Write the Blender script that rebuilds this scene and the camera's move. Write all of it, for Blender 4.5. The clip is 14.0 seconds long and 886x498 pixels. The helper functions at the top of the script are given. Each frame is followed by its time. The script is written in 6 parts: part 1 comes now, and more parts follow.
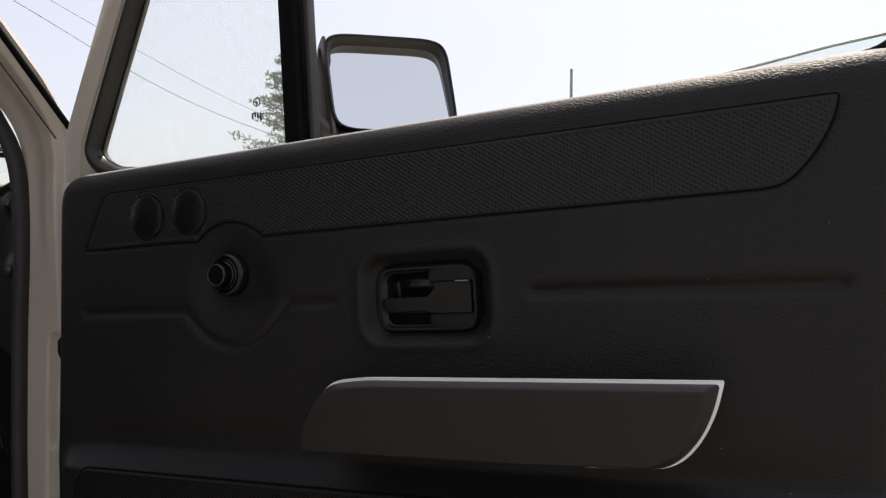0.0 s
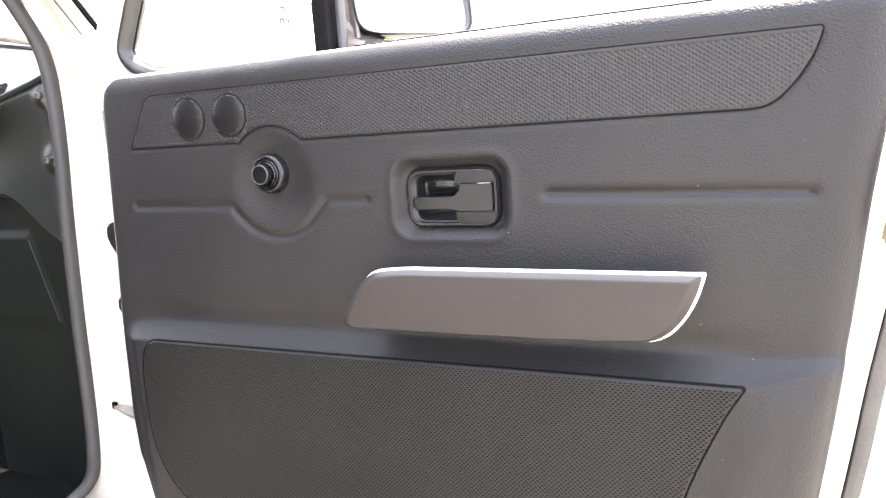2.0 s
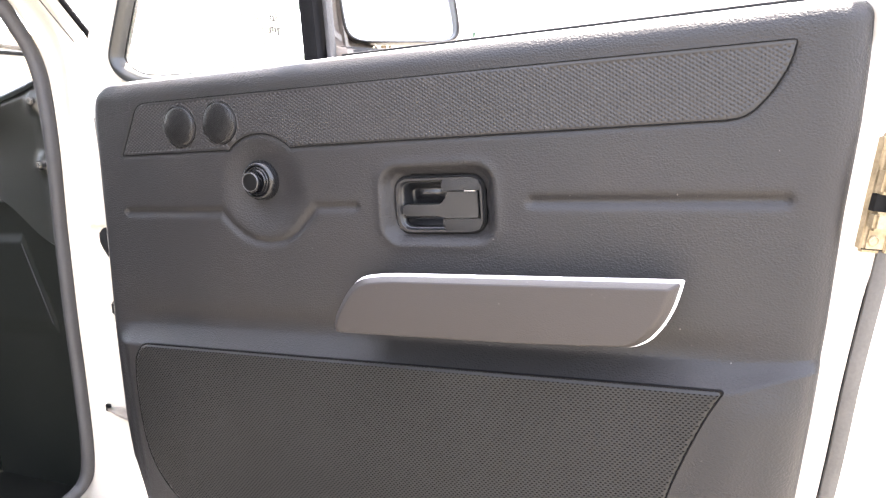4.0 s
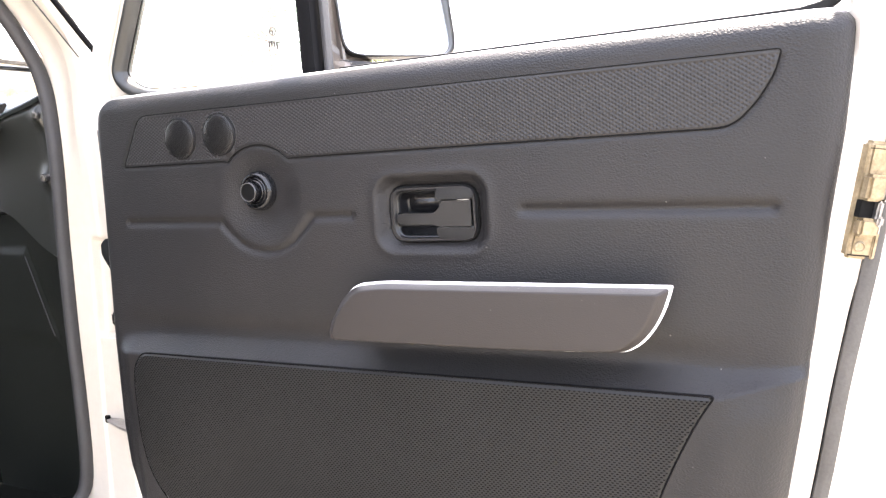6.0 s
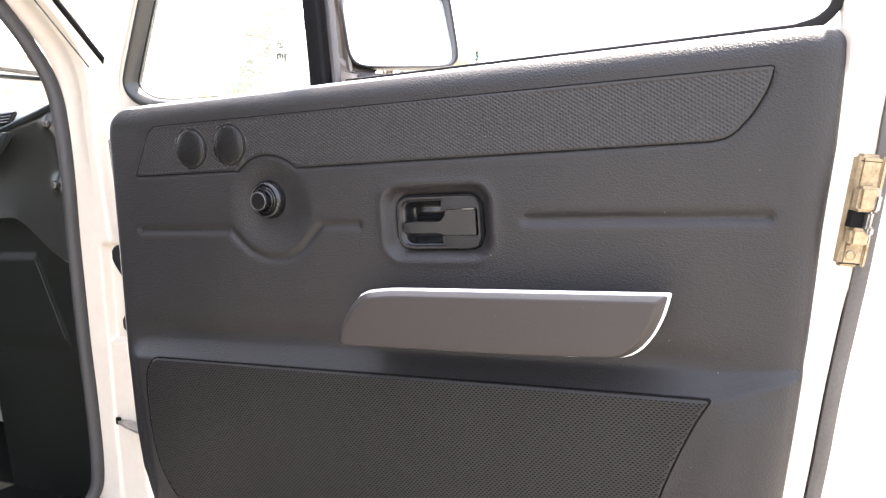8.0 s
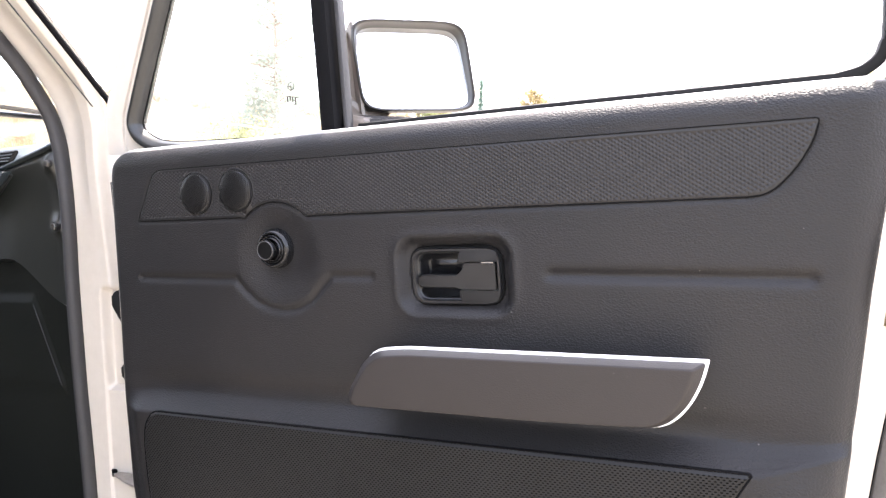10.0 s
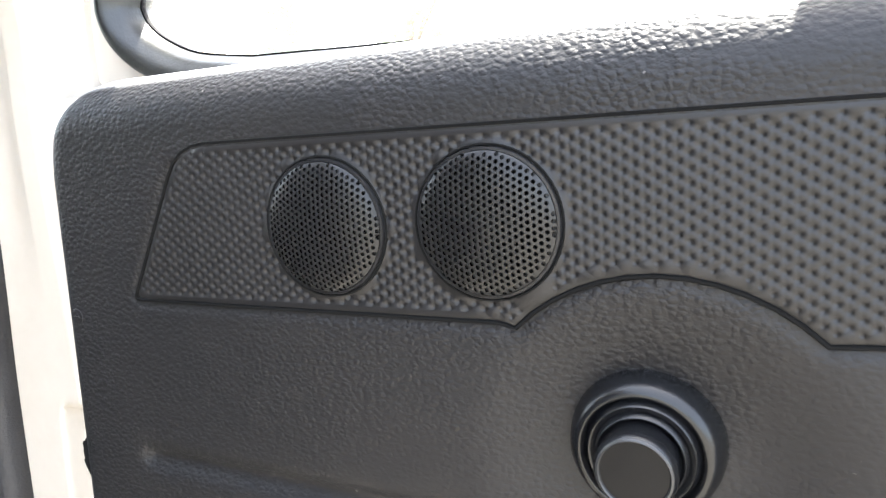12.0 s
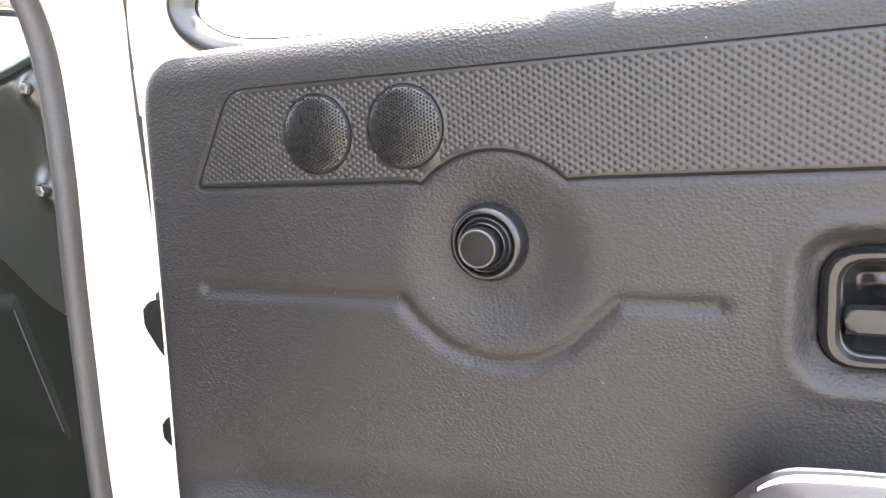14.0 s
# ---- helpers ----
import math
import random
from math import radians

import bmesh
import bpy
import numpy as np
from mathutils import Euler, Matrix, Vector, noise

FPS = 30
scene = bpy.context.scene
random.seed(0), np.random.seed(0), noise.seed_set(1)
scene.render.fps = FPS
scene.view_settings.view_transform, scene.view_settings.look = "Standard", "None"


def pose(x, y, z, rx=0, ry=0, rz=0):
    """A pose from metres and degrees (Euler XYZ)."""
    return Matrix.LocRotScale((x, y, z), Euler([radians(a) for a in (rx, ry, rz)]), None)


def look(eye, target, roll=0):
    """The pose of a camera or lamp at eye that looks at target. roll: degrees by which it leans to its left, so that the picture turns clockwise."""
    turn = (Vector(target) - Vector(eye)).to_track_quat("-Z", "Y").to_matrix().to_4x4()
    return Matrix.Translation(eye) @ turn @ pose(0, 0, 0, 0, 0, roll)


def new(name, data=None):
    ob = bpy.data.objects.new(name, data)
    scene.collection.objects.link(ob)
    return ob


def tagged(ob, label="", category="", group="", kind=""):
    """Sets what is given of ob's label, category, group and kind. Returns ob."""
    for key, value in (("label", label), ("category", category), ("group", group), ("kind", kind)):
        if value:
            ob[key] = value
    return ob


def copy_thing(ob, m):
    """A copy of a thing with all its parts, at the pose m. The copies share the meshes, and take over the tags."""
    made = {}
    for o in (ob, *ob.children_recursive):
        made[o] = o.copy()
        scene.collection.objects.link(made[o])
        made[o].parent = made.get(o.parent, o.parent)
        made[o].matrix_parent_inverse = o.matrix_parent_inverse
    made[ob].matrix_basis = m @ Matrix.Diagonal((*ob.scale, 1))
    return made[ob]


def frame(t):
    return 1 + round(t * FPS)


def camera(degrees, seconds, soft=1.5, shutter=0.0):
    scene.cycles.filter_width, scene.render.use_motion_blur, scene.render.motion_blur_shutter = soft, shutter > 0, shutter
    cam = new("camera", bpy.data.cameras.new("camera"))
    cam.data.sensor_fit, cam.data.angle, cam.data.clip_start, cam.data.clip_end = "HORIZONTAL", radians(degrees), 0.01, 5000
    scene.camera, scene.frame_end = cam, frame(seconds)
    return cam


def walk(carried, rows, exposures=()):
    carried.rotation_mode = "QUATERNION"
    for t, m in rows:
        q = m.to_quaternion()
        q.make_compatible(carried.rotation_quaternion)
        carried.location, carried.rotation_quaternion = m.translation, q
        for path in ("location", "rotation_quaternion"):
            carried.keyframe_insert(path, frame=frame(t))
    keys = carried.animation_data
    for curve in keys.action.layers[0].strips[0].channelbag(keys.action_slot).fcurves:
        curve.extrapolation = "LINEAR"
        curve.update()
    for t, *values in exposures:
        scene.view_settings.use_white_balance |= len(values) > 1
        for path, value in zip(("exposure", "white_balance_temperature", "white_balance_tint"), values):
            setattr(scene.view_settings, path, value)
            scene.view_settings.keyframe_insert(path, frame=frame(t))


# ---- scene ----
cam = camera(65.0, 14.0, soft=1.35)
PIVOT = Vector((0.5, 0.0, 1.0))
# The van stands a little nose down; all of it is built level and then leaned by this pose.
VAN = Matrix.Translation(PIVOT) @ Matrix.Rotation(radians(-4.1), 4, "Y") @ Matrix.Rotation(radians(1.7), 4, "X") @ Matrix.Translation(-PIVOT)
PATH = [
    (0, (0.892, -0.653, 1.078), (0.055, 1.163, 1.139), -3.4),
    (0.5, (0.93, -0.659, 1.113), (0.119, 1.155, 0.886), -4.3),
    (1, (0.931, -0.689, 1.125), (0.117, 1.107, 0.789), -3.9),
    (1.5, (0.922, -0.714, 1.132), (0.114, 1.083, 0.786), -3.9),
    (2, (0.898, -0.762, 1.133), (0.082, 1.032, 0.791), -3.9),
    (2.5, (0.915, -0.759, 1.141), (0.106, 1.036, 0.79), -4.0),
    (2.7, (0.917, -0.768, 1.142), (0.111, 1.031, 0.805), -3.8),
    (4.8, (0.912, -0.771, 1.15), (0.111, 1.026, 0.788), -4.1),
    (5, (0.917, -0.755, 1.138), (0.111, 1.042, 0.789), -3.9),
    (5.5, (0.939, -0.758, 1.145), (0.128, 1.045, 0.843), -4.1),
    (6, (0.931, -0.778, 1.134), (0.115, 1.024, 0.838), -4.0),
    (6.5, (0.943, -0.775, 1.142), (0.13, 1.028, 0.844), -4.2),
    (7, (0.956, -0.8, 1.159), (0.146, 1.003, 0.854), -4.3),
    (7.5, (0.949, -0.8, 1.147), (0.144, 1.005, 0.842), -4.0),
    (7.7, (0.942, -0.804, 1.149), (0.134, 0.999, 0.84), -4.1),
    (10, (0.899, -0.761, 1.179), (0.078, 1.049, 0.953), -3.9),
    (10.3, (0.863, -0.703, 1.250), (0.079, 1.125, 0.986), -4.2),
    (10.5, (0.841, -0.655, 1.278), (0.05, 1.165, 1.031), -4.5),
    (10.8, (0.677, -0.572, 1.268), (-0.092, 1.253, 0.991), -3.6),
    (11, (0.552, -0.446, 1.231), (-0.243, 1.371, 0.97), -4.0),
    (11.5, (0.406, -0.308, 1.212), (-0.416, 1.482, 0.865), -4.2),
    (12, (0.343, -0.235, 1.207), (-0.517, 1.536, 0.854), -4.3),
    (12.5, (0.326, -0.244, 1.216), (-0.476, 1.553, 0.858), -4.0),
    (13, (0.347, -0.27, 1.217), (-0.455, 1.527, 0.858), -4.0),
    (13.5, (0.392, -0.356, 1.194), (-0.406, 1.439, 0.817), -4.4),
    (14, (0.463, -0.437, 1.174), (-0.333, 1.361, 0.805), -4.1),
]
EXPOSURES = [(0, -3.35, 7050, 14), (0.2, -3.05, 6900, 13), (0.4, -1.9, 6350, 11), (0.6, -0.42, 6400, 12), (0.9, 0.1, 6750, 15), (1.5, 0.38, 6750, 15), (5, 0.34, 6750, 15), (5.5, 0.2, 6750, 15), (6, 0.0, 6750, 15), (6.5, 0.04, 6750, 15), (7.5, -0.2, 6750, 15), (9.8, -0.2, 6750, 15), (10, -0.48, 6600, 16),
             (10.2, -1.1, 6550, 14), (10.5, -2.5, 6450, 12), (10.8, -2.9, 6350, 10), (11, -2.8, 6350, 10), (11.3, -1.5, 6350, 8), (11.6, -0.65, 6350, 8), (12, -0.1, 6400, 8), (12.5, 0.08, 6450, 9), (13.3, 0.12, 6600, 11), (14, 0.72, 6800, 11)]
BASE_STOPS = 3.25
walk(cam, [(t, VAN @ look(eye, target, roll)) for t, eye, target, roll in PATH], [(t, s + BASE_STOPS, kelvin, tint) for t, s, kelvin, tint in EXPOSURES])

# ---- light ----
world = bpy.data.worlds.new("daylight")
scene.world = world
world.use_nodes = True
wn = world.node_tree
wn.nodes.clear()
sky = wn.nodes.new("ShaderNodeTexSky")
sky.sky_type = "NISHITA"
sky.sun_disc = False
SUN_UP, SUN_TURN = radians(69), radians(6)
sky.sun_elevation, sky.sun_rotation = SUN_UP, SUN_TURN
sky.air_density, sky.dust_density, sky.ozone_density = 1.0, 4.0, 1.0
sky_bg = wn.nodes.new("ShaderNodeBackground")
sky_bg.inputs["Strength"].default_value = 0.15
# a bright veil of haze lies over the whole sky
veil = wn.nodes.new("ShaderNodeBackground")
veil.inputs["Color"].default_value, veil.inputs["Strength"].default_value = (0.97, 0.98, 1.0, 1), 0.42
both = wn.nodes.new("ShaderNodeAddShader")
wout = wn.nodes.new("ShaderNodeOutputWorld")
wn.links.new(sky.outputs[0], sky_bg.inputs["Color"])
wn.links.new(sky_bg.outputs[0], both.inputs[0])
wn.links.new(veil.outputs[0], both.inputs[1])
wn.links.new(both.outputs[0], wout.inputs["Surface"])

sun_data = bpy.data.lights.new("sun", "SUN")
sun_data.energy, sun_data.angle, sun_data.color = 5.0, radians(0.53), (1.0, 0.95, 0.86)
sun = new("sun", sun_data)
to_sun = Vector((math.sin(SUN_TURN) * math.cos(SUN_UP), math.cos(SUN_TURN) * math.cos(SUN_UP), math.sin(SUN_UP)))
sun.matrix_world = look(to_sun * 60, (0, 0, 0))


# ---- materials ----
def nodes_of(name):
    m = bpy.data.materials.new(name)
    m.use_nodes = True
    nt = m.node_tree
    return m, nt, nt.nodes["Principled BSDF"], nt.nodes.new, nt.links.new


def set_in(node, **kw):
    for key, value in kw.items():
        node.inputs[key.replace("_", " ")].default_value = value


def ramp(add, stops):
    r = add("ShaderNodeValToRGB")
    els = r.color_ramp.elements
    while len(els) < len(stops):
        els.new(0.5)
    for e, (p, c) in zip(els, stops):
        e.position, e.color = p, (*c, 1)
    return r


def surface(name, col_a, col_b, rough=0.5, metal=0.0, scale=6.0, fine=120.0, bump=0.0002, spread=0.08, spec=0.5, random_tint=0.0):
    """A worn surface: two colours mixed by coarse and fine noise, uneven gloss, fine relief."""
    m, nt, bsdf, add, link = nodes_of(name)
    tc = add("ShaderNodeTexCoord")
    n1, n2 = add("ShaderNodeTexNoise"), add("ShaderNodeTexNoise")
    set_in(n1, Scale=scale, Detail=5.0, Roughness=0.6)
    set_in(n2, Scale=fine, Detail=3.0, Roughness=0.6)
    link(tc.outputs["Object"], n1.inputs["Vector"])
    link(tc.outputs["Object"], n2.inputs["Vector"])
    mix = add("ShaderNodeMath")
    mix.operation = "MULTIPLY_ADD"
    mix.inputs[1].default_value = 0.35
    link(n2.outputs[0], mix.inputs[0])
    half = add("ShaderNodeMath")
    half.operation = "MULTIPLY"
    half.inputs[1].default_value = 0.65
    link(n1.outputs[0], half.inputs[0])
    link(half.outputs[0], mix.inputs[2])
    r = ramp(add, [(0.36, col_a), (0.64, col_b)])
    link(mix.outputs[0], r.inputs[0])
    if random_tint:
        info = add("ShaderNodeObjectInfo")
        hsv = add("ShaderNodeHueSaturation")
        mr = add("ShaderNodeMapRange")
        set_in(mr, To_Min=1 - random_tint, To_Max=1 + random_tint)
        link(info.outputs["Random"], mr.inputs["Value"])
        link(mr.outputs[0], hsv.inputs["Value"])
        link(r.outputs[0], hsv.inputs["Color"])
        link(hsv.outputs[0], bsdf.inputs["Base Color"])
    else:
        link(r.outputs[0], bsdf.inputs["Base Color"])
    mr = add("ShaderNodeMapRange")
    set_in(mr, To_Min=max(0.02, rough - spread), To_Max=min(1.0, rough + spread))
    link(n1.outputs[0], mr.inputs["Value"])
    link(mr.outputs[0], bsdf.inputs["Roughness"])
    bsdf.inputs["Metallic"].default_value = metal
    bsdf.inputs["Specular IOR Level"].default_value = spec
    b = add("ShaderNodeBump")
    set_in(b, Strength=1.0, Distance=bump)
    link(n2.outputs[0], b.inputs["Height"])
    link(b.outputs[0], bsdf.inputs["Normal"])
    return m


def leather(name, col_a, col_b, rough, cell=430.0, depth=0.00042, spec=0.26, top_light=0.92):
    """Moulded plastic with a leather grain: rounded pebbles parted by creases, uneven in strength, with a little dust
    in specks; upward faces are coloured pale as if sunlit.
    """
    m, nt, bsdf, add, link = nodes_of(name)
    tc = add("ShaderNodeTexCoord")
    warp = add("ShaderNodeTexNoise")
    set_in(warp, Scale=160.0, Detail=1.0)
    link(tc.outputs["Object"], warp.inputs["Vector"])
    sub = add("ShaderNodeVectorMath")
    sub.operation = "MULTIPLY_ADD"
    sub.inputs[1].default_value = (0.0018, 0.0018, 0.0015)
    link(warp.outputs["Color"], sub.inputs[0])
    flat = add("ShaderNodeVectorMath")
    flat.operation = "MULTIPLY"
    flat.inputs[1].default_value = (0.82, 1.0, 1.08)
    link(tc.outputs["Object"], flat.inputs[0])
    link(flat.outputs[0], sub.inputs[2])
    # wide pebbles with narrower ones between them
    pebbles = []
    for scale, soft in ((cell, 0.30), (cell * 2.3, 0.25)):
        vo = add("ShaderNodeTexVoronoi")
        vo.feature = "SMOOTH_F1"
        set_in(vo, Scale=scale, Smoothness=soft)
        link(sub.outputs[0], vo.inputs["Vector"])
        r = add("ShaderNodeMapRange")
        r.interpolation_type = "SMOOTHSTEP"
        set_in(r, From_Min=0.80, From_Max=0.06, To_Min=0.0, To_Max=1.0)
        link(vo.outputs["Distance"], r.inputs["Value"])
        pebbles.append(r)
    blend = add("ShaderNodeMath")
    blend.operation = "MULTIPLY_ADD"
    blend.inputs[1].default_value = 0.22
    link(pebbles[1].outputs[0], blend.inputs[0])
    link(pebbles[0].outputs[0], blend.inputs[2])
    patch = add("ShaderNodeTexNoise")
    set_in(patch, Scale=9.0, Detail=3.0)
    link(tc.outputs["Object"], patch.inputs["Vector"])
    pm = add("ShaderNodeMapRange")
    set_in(pm, From_Min=0.34, From_Max=0.66, To_Min=0.35, To_Max=1.05)
    link(patch.outputs[0], pm.inputs["Value"])
    hmix = add("ShaderNodeMath")
    hmix.operation = "MULTIPLY"
    link(blend.outputs[0], hmix.inputs[0])
    link(pm.outputs[0], hmix.inputs[1])
    b = add("ShaderNodeBump")
    set_in(b, Strength=0.9, Distance=depth)
    link(hmix.outputs[0], b.inputs["Height"])
    link(b.outputs[0], bsdf.inputs["Normal"])
    big = add("ShaderNodeTexNoise")
    set_in(big, Scale=2.6, Detail=6.0, Roughness=0.62)
    link(tc.outputs["Object"], big.inputs["Vector"])
    c = ramp(add, [(0.35, col_a), (0.65, col_b)])
    link(big.outputs[0], c.inputs[0])
    dust = add("ShaderNodeTexNoise")
    set_in(dust, Scale=300.0, Detail=0.0)
    link(tc.outputs["Object"], dust.inputs["Vector"])
    spot = ramp(add, [(0.885, (0, 0, 0)), (0.91, (1, 1, 1))])
    link(dust.outputs[0], spot.inputs[0])
    cm = add("ShaderNodeMix")
    cm.data_type = "RGBA"
    link(spot.outputs[0], cm.inputs["Factor"])
    link(c.outputs[0], cm.inputs["A"])
    cm.inputs["B"].default_value = (0.09, 0.085, 0.08, 1)
    # upward faces get a pale colour and sheen in place of sunlight
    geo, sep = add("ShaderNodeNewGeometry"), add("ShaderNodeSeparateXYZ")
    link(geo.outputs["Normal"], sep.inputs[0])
    up_face = add("ShaderNodeMapRange")
    up_face.interpolation_type = "SMOOTHSTEP"
    set_in(up_face, From_Min=0.76, From_Max=0.97, To_Min=0.0, To_Max=top_light)
    link(sep.outputs["Z"], up_face.inputs["Value"])
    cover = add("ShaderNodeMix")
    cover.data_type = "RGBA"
    link(up_face.outputs[0], cover.inputs["Factor"])
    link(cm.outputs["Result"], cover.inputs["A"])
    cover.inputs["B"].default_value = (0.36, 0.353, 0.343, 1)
    link(up_face.outputs[0], bsdf.inputs["Sheen Weight"])
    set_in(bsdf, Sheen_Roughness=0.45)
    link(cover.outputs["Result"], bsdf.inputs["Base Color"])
    bsdf.inputs["Specular IOR Level"].default_value = spec
    mr = add("ShaderNodeMapRange")
    set_in(mr, To_Min=rough - 0.07, To_Max=rough + 0.07)
    link(big.outputs[0], mr.inputs["Value"])
    link(mr.outputs[0], bsdf.inputs["Roughness"])
    return m


def clear_glass(name, tint, dirt):
    """Thin pane: mostly clear, with mirror-like gloss and a film of dust."""
    m, nt, bsdf, add, link = nodes_of(name)
    nt.nodes.remove(bsdf)
    out = nt.nodes["Material Output"]
    tr, gl, di = add("ShaderNodeBsdfTransparent"), add("ShaderNodeBsdfGlossy"), add("ShaderNodeBsdfTranslucent")
    tr.inputs["Color"].default_value = (*tint, 1)
    gl.inputs["Roughness"].default_value = 0.02
    di.inputs["Color"].default_value = (0.74, 0.70, 0.64, 1)
    lw = add("ShaderNodeLayerWeight")
    lw.inputs["Blend"].default_value = 0.5
    pw = add("ShaderNodeMath")
    pw.operation = "POWER"
    pw.inputs[1].default_value = 5.0
    link(lw.outputs["Facing"], pw.inputs[0])
    fr = add("ShaderNodeMapRange")
    set_in(fr, To_Min=0.02, To_Max=0.5)
    link(pw.outputs[0], fr.inputs["Value"])
    m1, m2 = add("ShaderNodeMixShader"), add("ShaderNodeMixShader")
    link(fr.outputs[0], m1.inputs[0])
    link(tr.outputs[0], m1.inputs[1])
    link(gl.outputs[0], m1.inputs[2])
    tc, no = add("ShaderNodeTexCoord"), add("ShaderNodeTexNoise")
    set_in(no, Scale=14.0, Detail=8.0, Roughness=0.75)
    link(tc.outputs["Object"], no.inputs["Vector"])
    r = ramp(add, [(0.4, (dirt * 0.3,) * 3), (0.8, (dirt,) * 3)])
    link(no.outputs[0], r.inputs[0])
    link(r.outputs[0], m2.inputs[0])
    link(m1.outputs[0], m2.inputs[1])
    link(di.outputs[0], m2.inputs[2])
    link(m2.outputs[0], out.inputs["Surface"])
    return m


def foliage(name, col_a, col_b, through_light=0.35):
    m, nt, bsdf, add, link = nodes_of(name)
    geo = add("ShaderNodeNewGeometry")
    r = ramp(add, [(0.0, col_a), (1.0, col_b)])
    link(geo.outputs["Random Per Island"], r.inputs[0])
    link(r.outputs[0], bsdf.inputs["Base Color"])
    set_in(bsdf, Roughness=0.6)
    tl = add("ShaderNodeBsdfTranslucent")
    link(r.outputs[0], tl.inputs["Color"])
    mx = add("ShaderNodeMixShader")
    mx.inputs[0].default_value = through_light
    link(bsdf.outputs[0], mx.inputs[1])
    link(tl.outputs[0], mx.inputs[2])
    link(mx.outputs[0], nt.nodes["Material Output"].inputs["Surface"])
    return m


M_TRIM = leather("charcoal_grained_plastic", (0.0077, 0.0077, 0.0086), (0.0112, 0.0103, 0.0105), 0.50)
M_CHEEK = leather("stippled_black_plastic", (0.0058, 0.0057, 0.0058), (0.0088, 0.0084, 0.0083), 0.46, 900.0, 0.00050, top_light=0.1)
M_PULL = leather("warm_grey_soft_plastic", (0.0168, 0.0142, 0.0134), (0.0205, 0.0175, 0.0166), 0.48, 520.0, 0.00010, top_light=0.12)
M_BAND = surface("dimpled_grey_vinyl", (0.0089, 0.0084, 0.0087), (0.0118, 0.0110, 0.0113), 0.42, scale=9, fine=700, bump=0.0001, spec=0.284)
M_GRILLE = surface("speaker_mesh_plastic", (0.0085, 0.0084, 0.0085), (0.0125, 0.0122, 0.0122), 0.5, scale=7, fine=500, bump=0.0001, spec=0.177)
M_PIPING = surface("black_seam_rubber", (0.0022, 0.0022, 0.0026), (0.0042, 0.0042, 0.0047), 0.7, fine=400, spec=0.07)
M_DARK = surface("dark_cavity_felt", (0.003, 0.003, 0.003), (0.006, 0.006, 0.006), 0.9, fine=300, spec=0.1)
M_GLOSSY = surface("satin_black_plastic", (0.0071, 0.0071, 0.0078), (0.0106, 0.0106, 0.0114), 0.30, scale=20, fine=500, bump=0.00008, spec=0.284)
M_SHELL = surface("glossy_black_mirror_shell", (0.011, 0.0095, 0.0085), (0.018, 0.0155, 0.0135), 0.42, scale=16, fine=500, bump=0.00006, spec=0.36)
M_LEVER = surface("grey_black_lever_plastic", (0.0106, 0.0104, 0.0106), (0.0150, 0.0147, 0.0147), 0.34, scale=30, fine=900, bump=0.00012, spec=0.248)
M_RUBBER = surface("weathered_black_rubber", (0.0042, 0.0044, 0.0046), (0.0075, 0.0077, 0.0078), 0.62, scale=8, fine=220, bump=0.0002, spec=0.13)
M_LIP = surface("grey_green_glazing_rubber", (0.0060, 0.0065, 0.0062), (0.0100, 0.0106, 0.0100), 0.36, scale=14, fine=300, bump=0.0002)
M_SEAL = surface("grey_black_foam_seal", (0.0156, 0.0149, 0.0163), (0.0256, 0.0249, 0.0263), 0.62, scale=12, fine=320, bump=0.0006)
M_WHITE = surface("cream_white_body_paint", (0.430, 0.391, 0.337), (0.472, 0.433, 0.379), 0.32, scale=3.5, fine=60, bump=0.00012, spread=0.06)
M_STRIP = surface("bright_white_trim_strip", (0.80, 0.80, 0.79), (0.86, 0.86, 0.85), 0.3, scale=20, fine=300, bump=0.00005)
M_ZINC = surface("yellow_zinc_plating", (0.115, 0.084, 0.044), (0.27, 0.215, 0.135), 0.42, metal=0.35, scale=45, fine=300, bump=0.0002)
M_STEEL = surface("greased_steel", (0.13, 0.125, 0.12), (0.36, 0.35, 0.34), 0.38, metal=0.9, scale=60, fine=300, bump=0.0002)
M_SCREW = surface("dull_screw_metal", (0.30, 0.28, 0.26), (0.45, 0.42, 0.39), 0.4, metal=0.8, scale=90, fine=500)
M_STRIP_DUSTY = surface("dusty_grey_rubber", (0.0319, 0.0298, 0.0277), (0.0532, 0.0497, 0.0461), 0.6, scale=14, fine=260, bump=0.0004)
M_DASH = surface("grey_green_dash_vinyl", (0.0064, 0.0072, 0.0062), (0.0108, 0.0116, 0.0102), 0.40, scale=6, fine=420, bump=0.0004, spec=0.177)
M_DASH_END = surface("grey_green_padded_vinyl", (0.0082, 0.0090, 0.0078), (0.0132, 0.0140, 0.0120), 0.36, scale=9, fine=420, bump=0.0004, spec=0.60)
M_DASH_TOP = surface("blue_grey_vinyl", (0.020, 0.027, 0.032), (0.031, 0.039, 0.045), 0.5, scale=9, fine=420, bump=0.0003)
M_MESH = surface("black_tweeter_mesh", (0.0074, 0.0074, 0.0077), (0.0118, 0.0116, 0.0116), 0.33, scale=60, fine=700, bump=0.00004, spec=0.30)
M_OLD_SCREW = surface("tarnished_screw_head", (0.07, 0.066, 0.06), (0.16, 0.15, 0.135), 0.42, metal=0.6, scale=120, fine=500)
M_RIM = surface("pale_cap_rim", (0.024, 0.0235, 0.023), (0.036, 0.035, 0.034), 0.35, scale=60, fine=700, bump=0.00004, spec=0.35)
